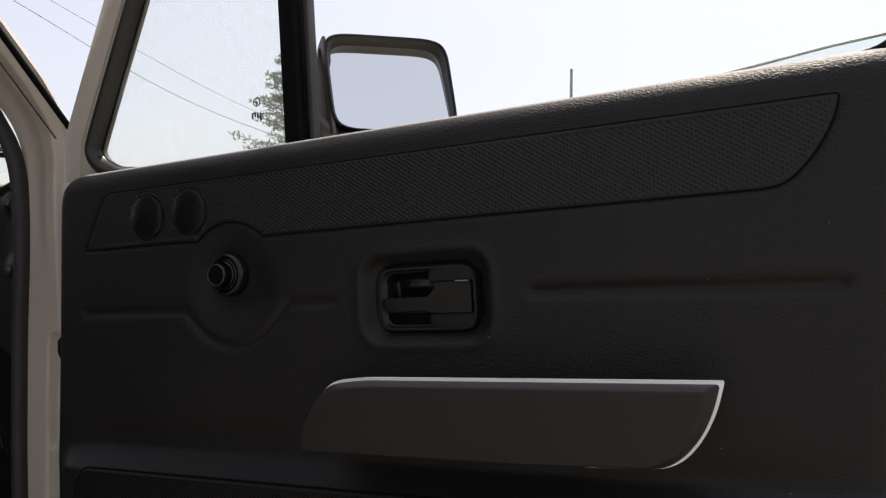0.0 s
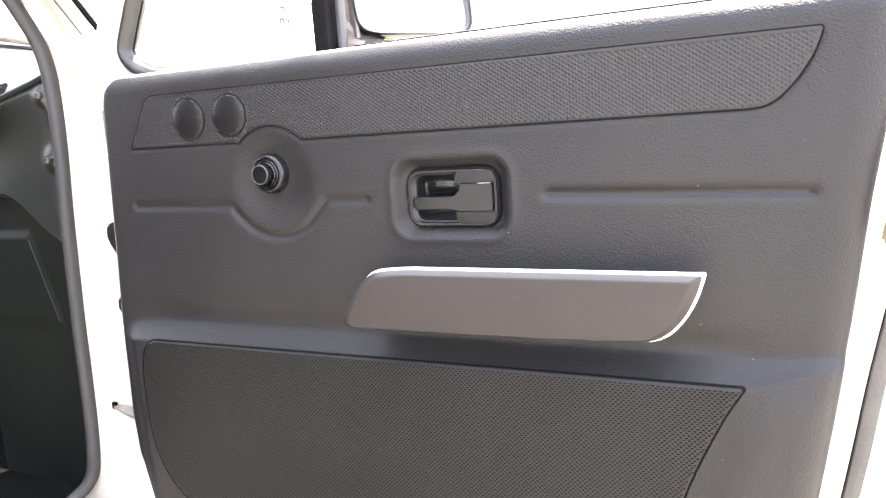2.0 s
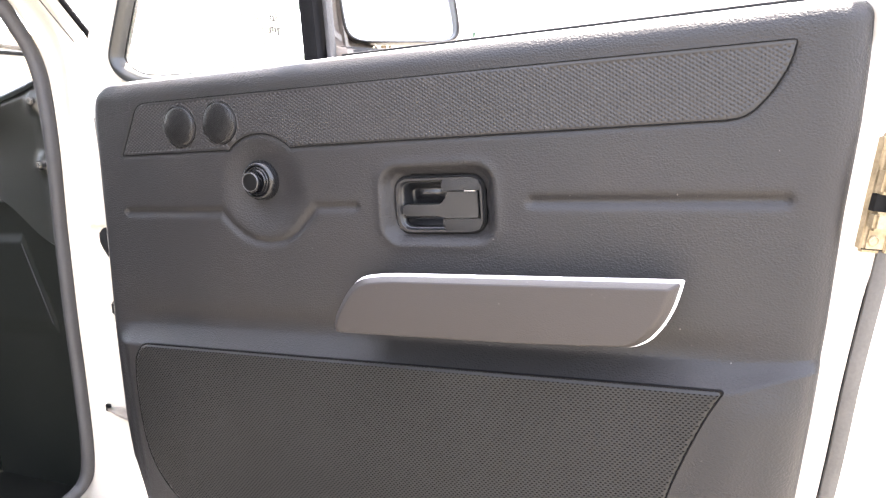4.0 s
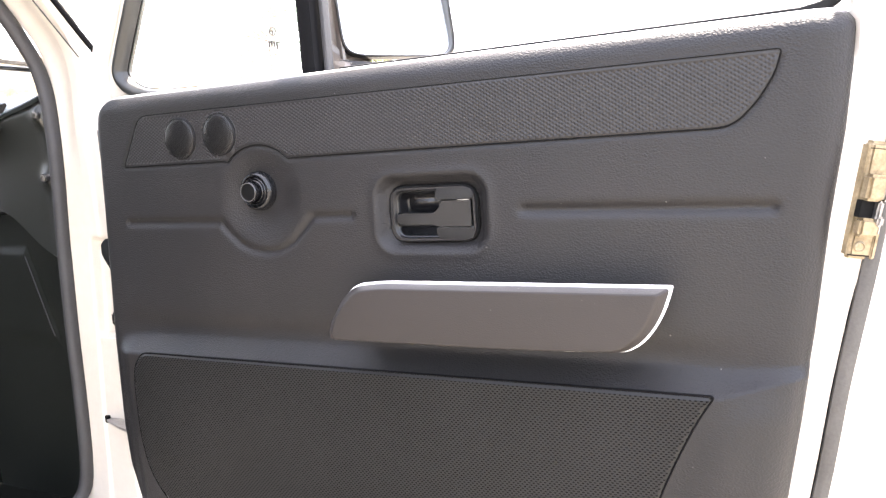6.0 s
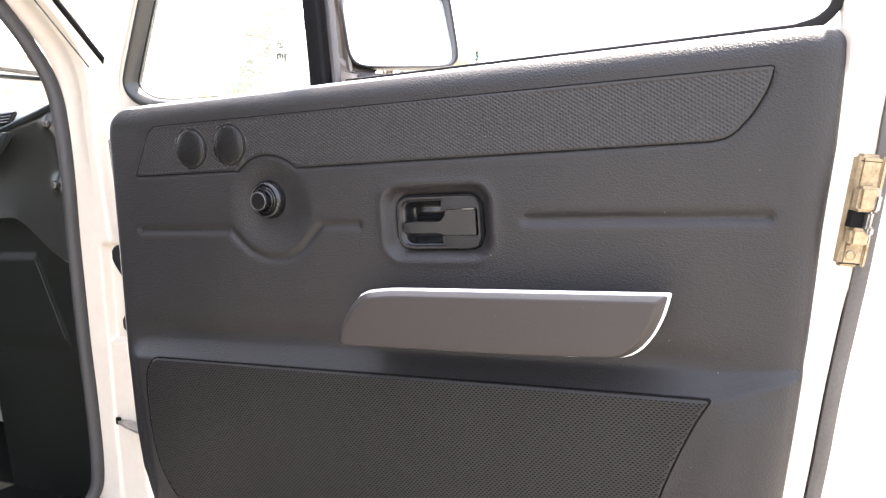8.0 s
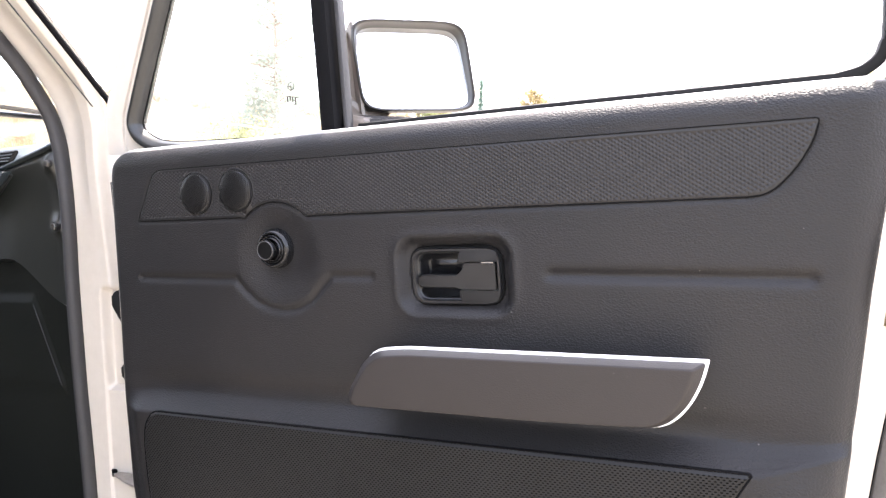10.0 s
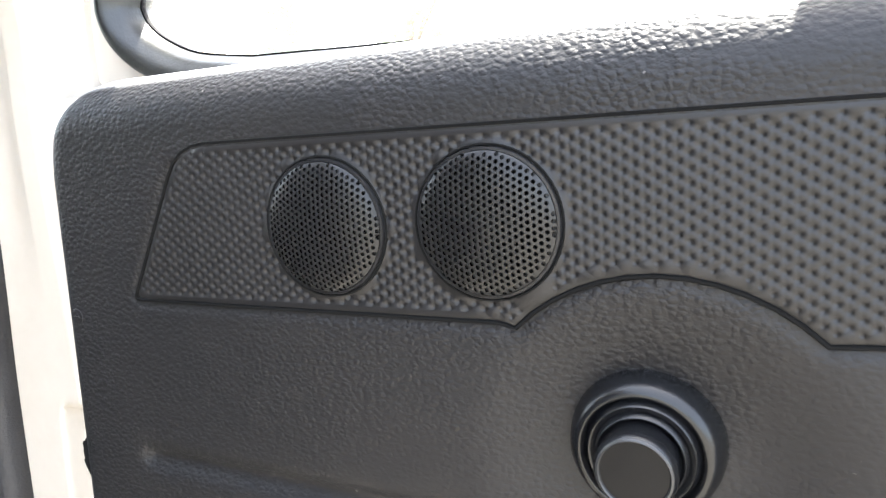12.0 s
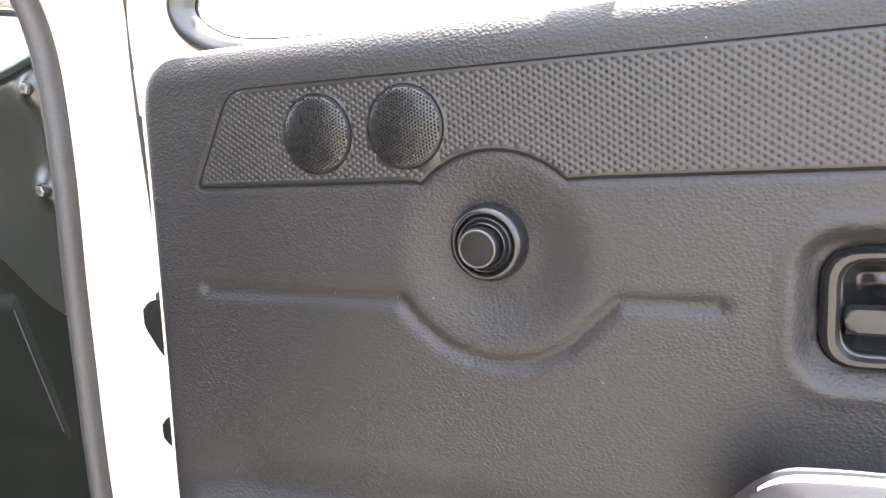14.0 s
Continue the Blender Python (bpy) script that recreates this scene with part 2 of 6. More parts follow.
# black mirror plastic again, with the sun's tan light put into its colour
M_ARM_SUNLIT = surface("sunlit_brown_satin_arm", (0.100, 0.084, 0.072), (0.160, 0.136, 0.116), 0.30, scale=16, fine=500, bump=0.00006, spec=0.5)
M_KNOB = surface("glossy_black_knob", (0.0042, 0.0044, 0.0050), (0.0070, 0.0072, 0.0080), 0.24, scale=30, fine=600, bump=0.00004, spec=0.34)
M_CAP = surface("dull_black_cap_plastic", (0.0028, 0.0028, 0.0032), (0.0050, 0.0050, 0.0053), 0.38, scale=60, fine=700, bump=0.00004, spec=0.156)
M_CARPET = surface("dark_footwell_carpet", (0.0028, 0.0032, 0.0028), (0.0057, 0.0060, 0.0053), 0.95, scale=10, fine=600, bump=0.002, spec=0.035)
M_ETCH = surface("black_etched_mark", (0.01, 0.012, 0.012), (0.02, 0.022, 0.022), 0.6)
M_GLASS = clear_glass("quarter_glass", (0.97, 0.985, 0.98), 0.11)
M_GLASS_DOOR = clear_glass("door_glass_edge", (0.93, 0.97, 0.95), 0.12)
M_GROUND_EDGE = surface("pale_ground_glass_edge", (0.55, 0.62, 0.58), (0.70, 0.76, 0.72), 0.4, scale=30, fine=300, bump=0.0001)
M_GLASS_LENS = surface("clear_headlight_lens", (0.45, 0.46, 0.46), (0.55, 0.56, 0.56), 0.12, scale=20, fine=200)
M_SCREEN = clear_glass("windscreen_glass", (0.92, 0.96, 0.94), 0.05)

M_MIRROR, _nt, _b, _add, _link = nodes_of("silvered_mirror")
set_in(_b, Metallic=1.0, Roughness=0.015)
_b.inputs["Base Color"].default_value = (0.92, 0.92, 0.905, 1)

M_GROUND = surface("pale_dusty_concrete", (0.17, 0.155, 0.13), (0.26, 0.24, 0.205), 0.9, scale=0.6, fine=25, bump=0.004)
M_ADOBE = surface("crumbling_adobe_earth", (0.36, 0.265, 0.165), (0.60, 0.475, 0.33), 0.95, scale=1.6, fine=14, bump=0.03)
M_STONE = surface("pale_rubble_stone", (0.28, 0.22, 0.15), (0.46, 0.39, 0.29), 0.9, scale=2.5, fine=20, bump=0.01, random_tint=0.2)
M_BARK = surface("grey_brown_bark", (0.10, 0.075, 0.055), (0.20, 0.16, 0.12), 0.9, scale=6, fine=40, bump=0.01)
M_NEEDLE = foliage("blue_green_needles", (0.13, 0.20, 0.17), (0.27, 0.36, 0.29), 0.5)
M_LEAF = foliage("olive_green_leaves", (0.22, 0.23, 0.10), (0.42, 0.42, 0.20), 0.6)
M_FEATHER = foliage("pale_green_feathery_leaves", (0.20, 0.25, 0.13), (0.40, 0.46, 0.27), 0.6)
M_BUSH = foliage("yellow_green_shrub_leaves", (0.23, 0.25, 0.08), (0.50, 0.52, 0.21), 0.6)
M_DRY = foliage("dry_straw_grass", (0.22, 0.18, 0.09), (0.42, 0.36, 0.20))
M_CYPRESS = foliage("brownish_cypress_needles", (0.15, 0.12, 0.055), (0.34, 0.27, 0.13), 0.5)
M_POLE = surface("galvanised_pole", (0.24, 0.24, 0.24), (0.34, 0.34, 0.34), 0.6, scale=4, fine=30)
M_CABLE = surface("weathered_rope", (0.45, 0.44, 0.42), (0.60, 0.58, 0.55), 0.8)
M_WIRE = surface("black_overhead_wire", (0.03, 0.03, 0.03), (0.05, 0.05, 0.05), 0.7)
M_HALL = surface("sandy_hall_cladding", (0.58, 0.52, 0.43), (0.68, 0.62, 0.53), 0.8, scale=0.15, fine=3, bump=0.004)
M_ROOF = surface("white_metal_roofing", (0.72, 0.73, 0.74), (0.82, 0.82, 0.82), 0.5, scale=0.2, fine=2)
M_ORANGE = surface("faded_orange_plastic", (0.62, 0.11, 0.03), (0.75, 0.17, 0.05), 0.5, scale=8)
M_PANE = surface("dark_window_pane", (0.02, 0.024, 0.03), (0.04, 0.045, 0.05), 0.1)
M_TRUCK = surface("white_truck_paint", (0.70, 0.70, 0.70), (0.80, 0.80, 0.80), 0.35)


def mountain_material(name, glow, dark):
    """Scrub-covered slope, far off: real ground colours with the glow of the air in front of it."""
    m, nt, bsdf, add, link = nodes_of(name)
    tc = add("ShaderNodeTexCoord")
    n1, n2 = add("ShaderNodeTexNoise"), add("ShaderNodeTexNoise")
    set_in(n1, Scale=0.006, Detail=8.0, Roughness=0.65)
    set_in(n2, Scale=0.12, Detail=6.0, Roughness=0.8)
    slope = add("ShaderNodeVectorMath")
    slope.operation = "MULTIPLY"
    slope.inputs[1].default_value = (1.0, 0.22, 0.8)
    link(tc.outputs["Object"], slope.inputs[0])
    link(slope.outputs[0], n1.inputs["Vector"])
    link(slope.outputs[0], n2.inputs["Vector"])
    mx = add("ShaderNodeMath")
    mx.operation = "MULTIPLY_ADD"
    mx.inputs[1].default_value = 0.6
    link(n2.outputs[0], mx.inputs[0])
    hf = add("ShaderNodeMath")
    hf.operation = "MULTIPLY"
    hf.inputs[1].default_value = 0.4
    link(n1.outputs[0], hf.inputs[0])
    link(hf.outputs[0], mx.inputs[2])
    r = ramp(add, [(p, tuple(c * dark for c in col)) for p, col in ((0.42, (0.018, 0.021, 0.017)), (0.47, (0.058, 0.053, 0.046)), (0.52, (0.104, 0.092, 0.080)), (0.59, (0.200, 0.170, 0.142)))])
    link(mx.outputs[0], r.inputs[0])
    link(r.outputs[0], bsdf.inputs["Base Color"])
    set_in(bsdf, Roughness=0.95)
    # even bluish emission stands in for the haze of distance
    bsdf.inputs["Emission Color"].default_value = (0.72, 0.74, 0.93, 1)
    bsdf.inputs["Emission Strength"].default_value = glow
    return m


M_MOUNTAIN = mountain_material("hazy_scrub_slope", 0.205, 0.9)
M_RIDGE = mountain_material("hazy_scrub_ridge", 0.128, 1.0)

from mathutils.geometry import delaunay_2d_cdt


# ---- mesh helpers ----
def thing(name, base, label, category, m=None, group="", kind=""):
    """A top-level Empty at the thing's base; its parts are given in the same coordinates as base."""
    ob = new(name)
    ob.empty_display_size = 0.1
    ob.matrix_world = (m or Matrix()) @ Matrix.Translation(base)
    ob["base"] = list(base)
    return tagged(ob, label, category, group, kind)


def mesh_of(name, verts, faces, material, smooth=True):
    me = bpy.data.meshes.new(name)
    me.from_pydata([tuple(v) for v in verts], [], [tuple(f) for f in faces])
    me.materials.append(material)
    if smooth:
        me.polygons.foreach_set("use_smooth", [True] * len(me.polygons))
    me.update()
    return me


def part(name, shape, material, parent, label="", smooth=True, sharp=35):
    """Links a bmesh, a mesh or (verts, faces) as ONE mesh object under a thing or a part."""
    if isinstance(shape, tuple):
        me = mesh_of(name, shape[0], shape[1], material, smooth)
    elif isinstance(shape, bmesh.types.BMesh):
        me = bpy.data.meshes.new(name)
        bmesh.ops.recalc_face_normals(shape, faces=shape.faces[:])
        shape.to_mesh(me)
        shape.free()
        me.materials.append(material)
        if smooth:
            me.polygons.foreach_set("use_smooth", [True] * len(me.polygons))
    else:
        me = shape
    if smooth and sharp and len(me.polygons) < 60000:
        me.set_sharp_from_angle(angle=radians(sharp))
    ob = new(name, me)
    ob.parent = parent
    if "base" in parent:
        ob.location = -Vector(parent["base"])
    if label:
        ob["label"] = label
    return ob


def lone(name, shape, material, m, label, category, group="", kind="", smooth=True):
    """A top-level thing that is one mesh."""
    if isinstance(shape, tuple):
        me = mesh_of(name, shape[0], shape[1], material, smooth)
    else:
        me = bpy.data.meshes.new(name)
        bmesh.ops.recalc_face_normals(shape, faces=shape.faces[:])
        shape.to_mesh(me)
        shape.free()
        me.materials.append(material)
    ob = new(name, me)
    ob.matrix_world = m
    return tagged(ob, label, category, group, kind)


def rounded(points, radius, steps=5):
    """A closed outline with its corners rounded; radius may be one number or one for each corner."""
    out, n = [], len(points)
    for i, p in enumerate(points):
        r = radius[i] if isinstance(radius, (list, tuple)) else radius
        p, a, b = Vector(p), Vector(points[i - 1]), Vector(points[(i + 1) % n])
        da, db = (a - p), (b - p)
        k = min(r, da.length * 0.49, db.length * 0.49)
        if k <= 1e-6:
            out.append(p)
            continue
        s, e = p + da.normalized() * k, p + db.normalized() * k
        for j in range(steps + 1):
            t = j / steps
            out.append(s * (1 - t) ** 2 + p * 2 * t * (1 - t) + e * t * t)
    return [tuple(v) for v in out]


def slab(outline, y_front, y_back, bevel=0.0, segs=2):
    """A plate: outline in (x, z), from y_front (towards the cabin) back to y_back, front edge bevelled."""
    bm = bmesh.new()
    back = [bm.verts.new((x, y_back, z)) for x, z in outline]
    front = [bm.verts.new((x, y_front, z)) for x, z in outline]
    f = bm.faces.new(front)
    bm.faces.new(back[::-1])
    n = len(outline)
    for i in range(n):
        bm.faces.new((front[i], front[(i + 1) % n], back[(i + 1) % n], back[i]))
    if bevel:
        bmesh.ops.bevel(bm, geom=list(f.edges), offset=bevel, segments=segs, affect="EDGES", profile=0.6)
    return bm


def pillow(outline, y_front, y_back, depth, wide):
    """A plate with a soft-edged chamfer, depth deep and wide across, round its front."""
    xs, zs = [p[0] for p in outline], [p[1] for p in outline]
    cx, cz, hw, hh = (max(xs) + min(xs)) / 2, (max(zs) + min(zs)) / 2, (max(xs) - min(xs)) / 2, (max(zs) - min(zs)) / 2
    bm, n = bmesh.new(), len(outline)
    loops = [[bm.verts.new((x, y_back, z)) for x, z in outline]]
    for o, y in ((0.0, 1.12), (0.02, 1.02), (0.08, 0.93), (0.30, 0.68), (0.60, 0.36), (0.82, 0.13), (0.93, 0.045), (1.06, 0.008), (1.25, 0.0)):
        k = o * wide
        loops.append([bm.verts.new((cx + (x - cx) * (1 - k / hw), y_front + depth * y, cz + (z - cz) * (1 - 0.4 * k / hh))) for x, z in outline])
    for a, b in zip(loops, loops[1:]):
        for i in range(n):
            bm.faces.new((a[i], a[(i + 1) % n], b[(i + 1) % n], b[i]))
    bm.faces.new(loops[-1])
    bm.faces.new(loops[0][::-1])
    return bm


def box(x0, x1, y0, y1, z0, z1, bevel=0.0, segs=2, m=None):
    bm = bmesh.new()
    bmesh.ops.create_cube(bm, size=1, matrix=Matrix.Translation(((x0 + x1) / 2, (y0 + y1) / 2, (z0 + z1) / 2)) @ Matrix.Diagonal((x1 - x0, y1 - y0, z1 - z0, 1)))
    if bevel:
        bmesh.ops.bevel(bm, geom=bm.edges[:], offset=bevel, segments=segs, affect="EDGES")
    if m is not None:
        bm.transform(m)
    return bm


def smooth_path(points, closed=False, per=6):
    """Points along a soft curve through the given ones."""
    pts, n, out = [Vector(p) for p in points], len(points), []
    for i in range(n if closed else n - 1):
        p0 = pts[i - 1] if closed or i > 0 else pts[0]
        p1, p2 = pts[i], pts[(i + 1) % n]
        p3 = pts[(i + 2) % n] if closed or i + 2 < n else pts[-1]
        for j in range(per):
            t = j / per
            out.append(0.5 * (2 * p1 + (p2 - p0) * t + (2 * p0 - 5 * p1 + 4 * p2 - p3) * t * t + (3 * p1 - p0 - 3 * p2 + p3) * t ** 3))
    if not closed:
        out.append(pts[-1])
    return out


def sweep(points, profile, closed=False, up=(0, -1, 0), scale=None):
    """A profile of (side, up) offsets carried along points."""
    pts, n, k = [Vector(p) for p in points], len(points), len(profile)
    verts, faces = [], []
    upv = Vector(up)
    for i, p in enumerate(pts):
        a = pts[i - 1] if (closed or i > 0) else p
        b = pts[(i + 1) % n] if (closed or i < n - 1) else p
        d = (b - a).normalized()
        side = d.cross(upv)
        side = side.normalized() if side.length > 1e-6 else Vector((1, 0, 0))
        u = side.cross(d).normalized()
        s = scale[i] if scale else 1.0
        verts += [p + side * (q[0] * s) + u * (q[1] * s) for q in profile]
    for i in range(n if closed else n - 1):
        j = (i + 1) % n
        for c in range(k):
            e = (c + 1) % k
            faces.append((i * k + c, i * k + e, j * k + e, j * k + c))
    if not closed:
        faces.append(tuple(range(k))[::-1])
        faces.append(tuple((n - 1) * k + c for c in range(k)))
    bm = bmesh.new()
    vs = [bm.verts.new(v) for v in verts]
    for f in faces:
        bm.faces.new([vs[i] for i in f])
    return bm


def disc_profile(r, n=10, ry=None):
    return [(r * math.cos(2 * math.pi * i / n), (ry or r) * math.sin(2 * math.pi * i / n)) for i in range(n)]


def rect_profile(w, h, r=0.003):
    return rounded([(-w / 2, -h / 2), (w / 2, -h / 2), (w / 2, h / 2), (-w / 2, h / 2)], r, 2)


def revolve(cx, cz, profile, n=40, y0=0.0):
    """A turned shape about the axis towards the cabin: profile of (radius, height)."""
    bm, rings = bmesh.new(), []
    for r, h in profile:
        if r < 1e-6:
            rings.append([bm.verts.new((cx, y0 - h, cz))])
        else:
            rings.append([bm.verts.new((cx + r * math.cos(2 * math.pi * i / n), y0 - h, cz + r * math.sin(2 * math.pi * i / n))) for i in range(n)])
    for a, b in zip(rings, rings[1:]):
        for i in range(n):
            j = (i + 1) % n
            if len(b) == 1:
                bm.faces.new((a[i], a[j], b[0]))
            elif len(a) == 1:
                bm.faces.new((a[0], b[j], b[i]))
            else:
                bm.faces.new((a[i], a[j], b[j], b[i]))
    return bm


def ss(a, b, t):
    t = np.clip((t - a) / (b - a), 0, 1)
    return t * t * (3 - 2 * t)


def seg_distance(x, z, pts):
    d = np.full(x.shape, 9.0)
    for (ax, az), (bx, bz) in zip(pts, pts[1:]):
        lx, lz = bx - ax, bz - az
        t = np.clip(((x - ax) * lx + (z - az) * lz) / (lx * lx + lz * lz), 0, 1)
        d = np.minimum(d, np.hypot(x - ax - t * lx, z - az - t * lz))
    return d


def box_distance(x, z, cx, cz, hw, hh, r):
    qx, qz = np.abs(x - cx) - hw + r, np.abs(z - cz) - hh + r
    return np.hypot(np.maximum(qx, 0), np.maximum(qz, 0)) + np.minimum(np.maximum(qx, qz), 0) - r


def inside(px, pz, outline):
    hit = np.zeros(px.shape, bool)
    n = len(outline)
    for i in range(n):
        (ax, az), (bx, bz) = outline[i], outline[(i + 1) % n]
        if az == bz:
            continue
        cond = ((az > pz) != (bz > pz)) & (px < (bx - ax) * (pz - az) / (bz - az) + ax)
        hit ^= cond
    return hit


def perforated(outline, pitch_x, pitch_z, hole_r, sides, margin, lift, pit=0.0, avoid=(), walls=True, tall=1.0):
    """A sheet with a staggered lattice of holes or pits. lift(x, z) gives the height towards the cabin. pit: depth of closed pits, 0 for open holes. tall: height of a hole against its width."""
    xs, zs = [p[0] for p in outline], [p[1] for p in outline]
    nx, nz = int((max(xs) - min(xs)) / pitch_x) + 2, int((max(zs) - min(zs)) / pitch_z) + 2
    gx, gz = np.meshgrid(np.arange(nx), np.arange(nz))
    cx = min(xs) + (gx + 0.5 * (gz % 2)) * pitch_x
    cz = min(zs) + gz * pitch_z
    cx, cz = cx.ravel(), cz.ravel()
    keep = inside(cx, cz, outline) & (seg_distance(cx, cz, list(outline) + [outline[0]]) > margin)
    for ax, az, ar in avoid:
        keep &= np.hypot(cx - ax, cz - az) > ar
    cx, cz = cx[keep], cz[keep]
    verts = [Vector(p) for p in outline]
    edges = [(i, (i + 1) % len(outline)) for i in range(len(outline))]
    ang = [2 * math.pi * k / sides for k in range(sides)]
    for x, z in zip(cx, cz):
        s = len(verts)
        verts += [Vector((x + hole_r * math.cos(a), z + hole_r * tall * math.sin(a))) for a in ang]
        edges += [(s + k, s + (k + 1) % sides) for k in range(sides)]
    v2, _, f2, ov, *_ = delaunay_2d_cdt(verts, edges, [], 0, 1e-7)
    to_new = {old: k for k, group in enumerate(ov) for old in group}
    arr = np.array([(v.x, v.y) for v in v2])
    tri = np.array([f for f in f2 if len(f) == 3])
    mid = arr[tri].mean(axis=1)
    ok = inside(mid[:, 0], mid[:, 1], outline)
    # drop the triangles that fill a hole
    iz = np.round((mid[:, 1] - min(zs)) / pitch_z)
    bad = np.zeros(len(mid), bool)
    centres = set(zip(np.round(cx, 6), np.round(cz, 6)))
    for row in (iz,):
        off = 0.5 * (row % 2)
        ix = np.round((mid[:, 0] - min(xs)) / pitch_x - off)
        hx, hz = min(xs) + (ix + off) * pitch_x, min(zs) + row * pitch_z
        near = np.hypot(mid[:, 0] - hx, (mid[:, 1] - hz) / tall) < hole_r * 0.9
        for i in np.nonzero(near)[0]:
            if (round(hx[i], 6), round(hz[i], 6)) in centres:
                bad[i] = True
    tri = tri[ok & ~bad]
    h = lift(arr[:, 0], arr[:, 1])
    out_v = [(x, -y, z) for (x, z), y in zip(arr, h)]
    out_f = [tuple(int(i) for i in t) for t in tri]
    hc = lift(cx, cz)
    depth = pit if pit else 0.0012
    cosines = [(math.cos(a), math.sin(a)) for a in ang]
    first = len(outline)
    for q, (x, z, y) in enumerate(zip(cx.tolist(), cz.tolist(), hc.tolist())):
        if walls:
            ring = [to_new[first + q * sides + k] for k in range(sides)]
            s = len(out_v)
            inner = hole_r * (0.58 if pit else 1.0)
            out_v += [(x + inner * c, depth - y, z + inner * tall * e) for c, e in cosines]
            for k in range(sides):
                j = (k + 1) % sides
                out_f.append((ring[k], ring[j], s + j, s + k))
            if pit:
                out_f.append(tuple(s + k for k in range(sides)))
    return out_v, out_f


# ---- the open van door ----
door = thing("car_door", (0.0, 0.08, 0.52), "open cream-white van door with charcoal grained trim", "car door", VAN)

EDGE_L = ([0.525, 0.55, 0.584, 0.61, 0.641, 0.713, 0.862, 1.004, 1.141, 1.2, 1.26], [0.069, 0.034, 0.004, -0.014, -0.025, -0.028, -0.021, -0.009, 0.001, 0.005, 0.006])
EDGE_R = ([0.525, 0.729, 0.817, 0.914, 1.035, 1.121, 1.177, 1.225, 1.26], [0.935, 0.964, 0.977, 0.990, 1.003, 1.015, 1.020, 1.022, 1.022])
GROOVE_L = [(0.052, 1.048), (0.231, 1.046), (0.245, 1.030), (0.264, 1.014), (0.285, 1.005), (0.308, 1.002), (0.331, 1.005), (0.353, 1.016), (0.372, 1.034), (0.389, 1.050), (0.449, 1.050)]
GROOVE_R = [(0.686, 1.052), (0.948, 1.048)]
KNOB = (0.3075, 1.079)

# outline of the dimpled band
ARC = [(KNOB[0] + 0.0725 * math.cos(a), KNOB[1] + 0.0725 * math.sin(a)) for a in np.linspace(radians(45), radians(135), 13)]
band_corners = [(0.058, 1.133), (0.0995, 1.2065), (0.957, 1.2045), (0.951, 1.182), (0.936, 1.157), (0.919, 1.139), (0.907, 1.1325), (0.892, 1.131), (0.372, 1.131)] + ARC + [(0.250, 1.132)]
band_radii = [0.004, 0.016, 0.005, 0.01, 0.01, 0.01, 0.006, 0.006, 0.012] + [0.0] * 13 + [0.008]
BAND = rounded(band_corners, band_radii, 4)


def relief(x, z):
    """Height of the moulded trim towards the cabin."""
    d = -0.0048 * np.exp(-(seg_distance(x, z, GROOVE_L) / 0.0052) ** 2)
    d -= 0.0058 * np.exp(-(seg_distance(x, z, GROOVE_R) / 0.0062) ** 2)
    r = np.hypot(x - KNOB[0], z - KNOB[1])
    d -= 0.0085 * ss(0.074, 0.022, r)
    d -= 0.0115 * ss(0.004, -0.013, box_distance(x, z, 0.5645, 1.0505, 0.0755, 0.0485, 0.026))
    d += 0.0022 * np.exp(-(box_distance(x, z, 0.5645, 1.0505, 0.0755, 0.0485, 0.026) / 0.008) ** 2)
    d -= 0.020 * ss(0.0005, -0.0035, box_distance(x, z, 0.5647, 1.0503, 0.0612, 0.0354, 0.021))
    d -= 0.0022 * np.exp(-(seg_distance(x, z, BAND + [BAND[0]]) / 0.0026) ** 2)
    lip, root = 0.846 + 0.022 * ss(0.885, 0.975, x), 0.8745 + 0.006 * ss(0.885, 0.975, x)
    d += (0.023 - 0.011 * ss(0.885, 0.975, x)) * np.clip((root - z) / (root - lip), 0, 1) ** 1.4 * ss(-0.02, 0.04, x) * ss(1.012, 0.965, x)
    d += 0.006 * ss(0.0, 0.055, x - np.interp(z, [0.55, 0.65, 0.722, 0.78, 0.822, 0.85], [0.79, 0.815, 0.832, 0.856, 0.876, 0.893])) * ss(0.87, 0.82, z) * ss(1.0, 0.93, x)
    d -= 0.006 * np.exp(-((z - 0.884) / 0.02) ** 2) * ss(0.0, 0.08, x) * ss(0.96, 0.83, x)
    return d


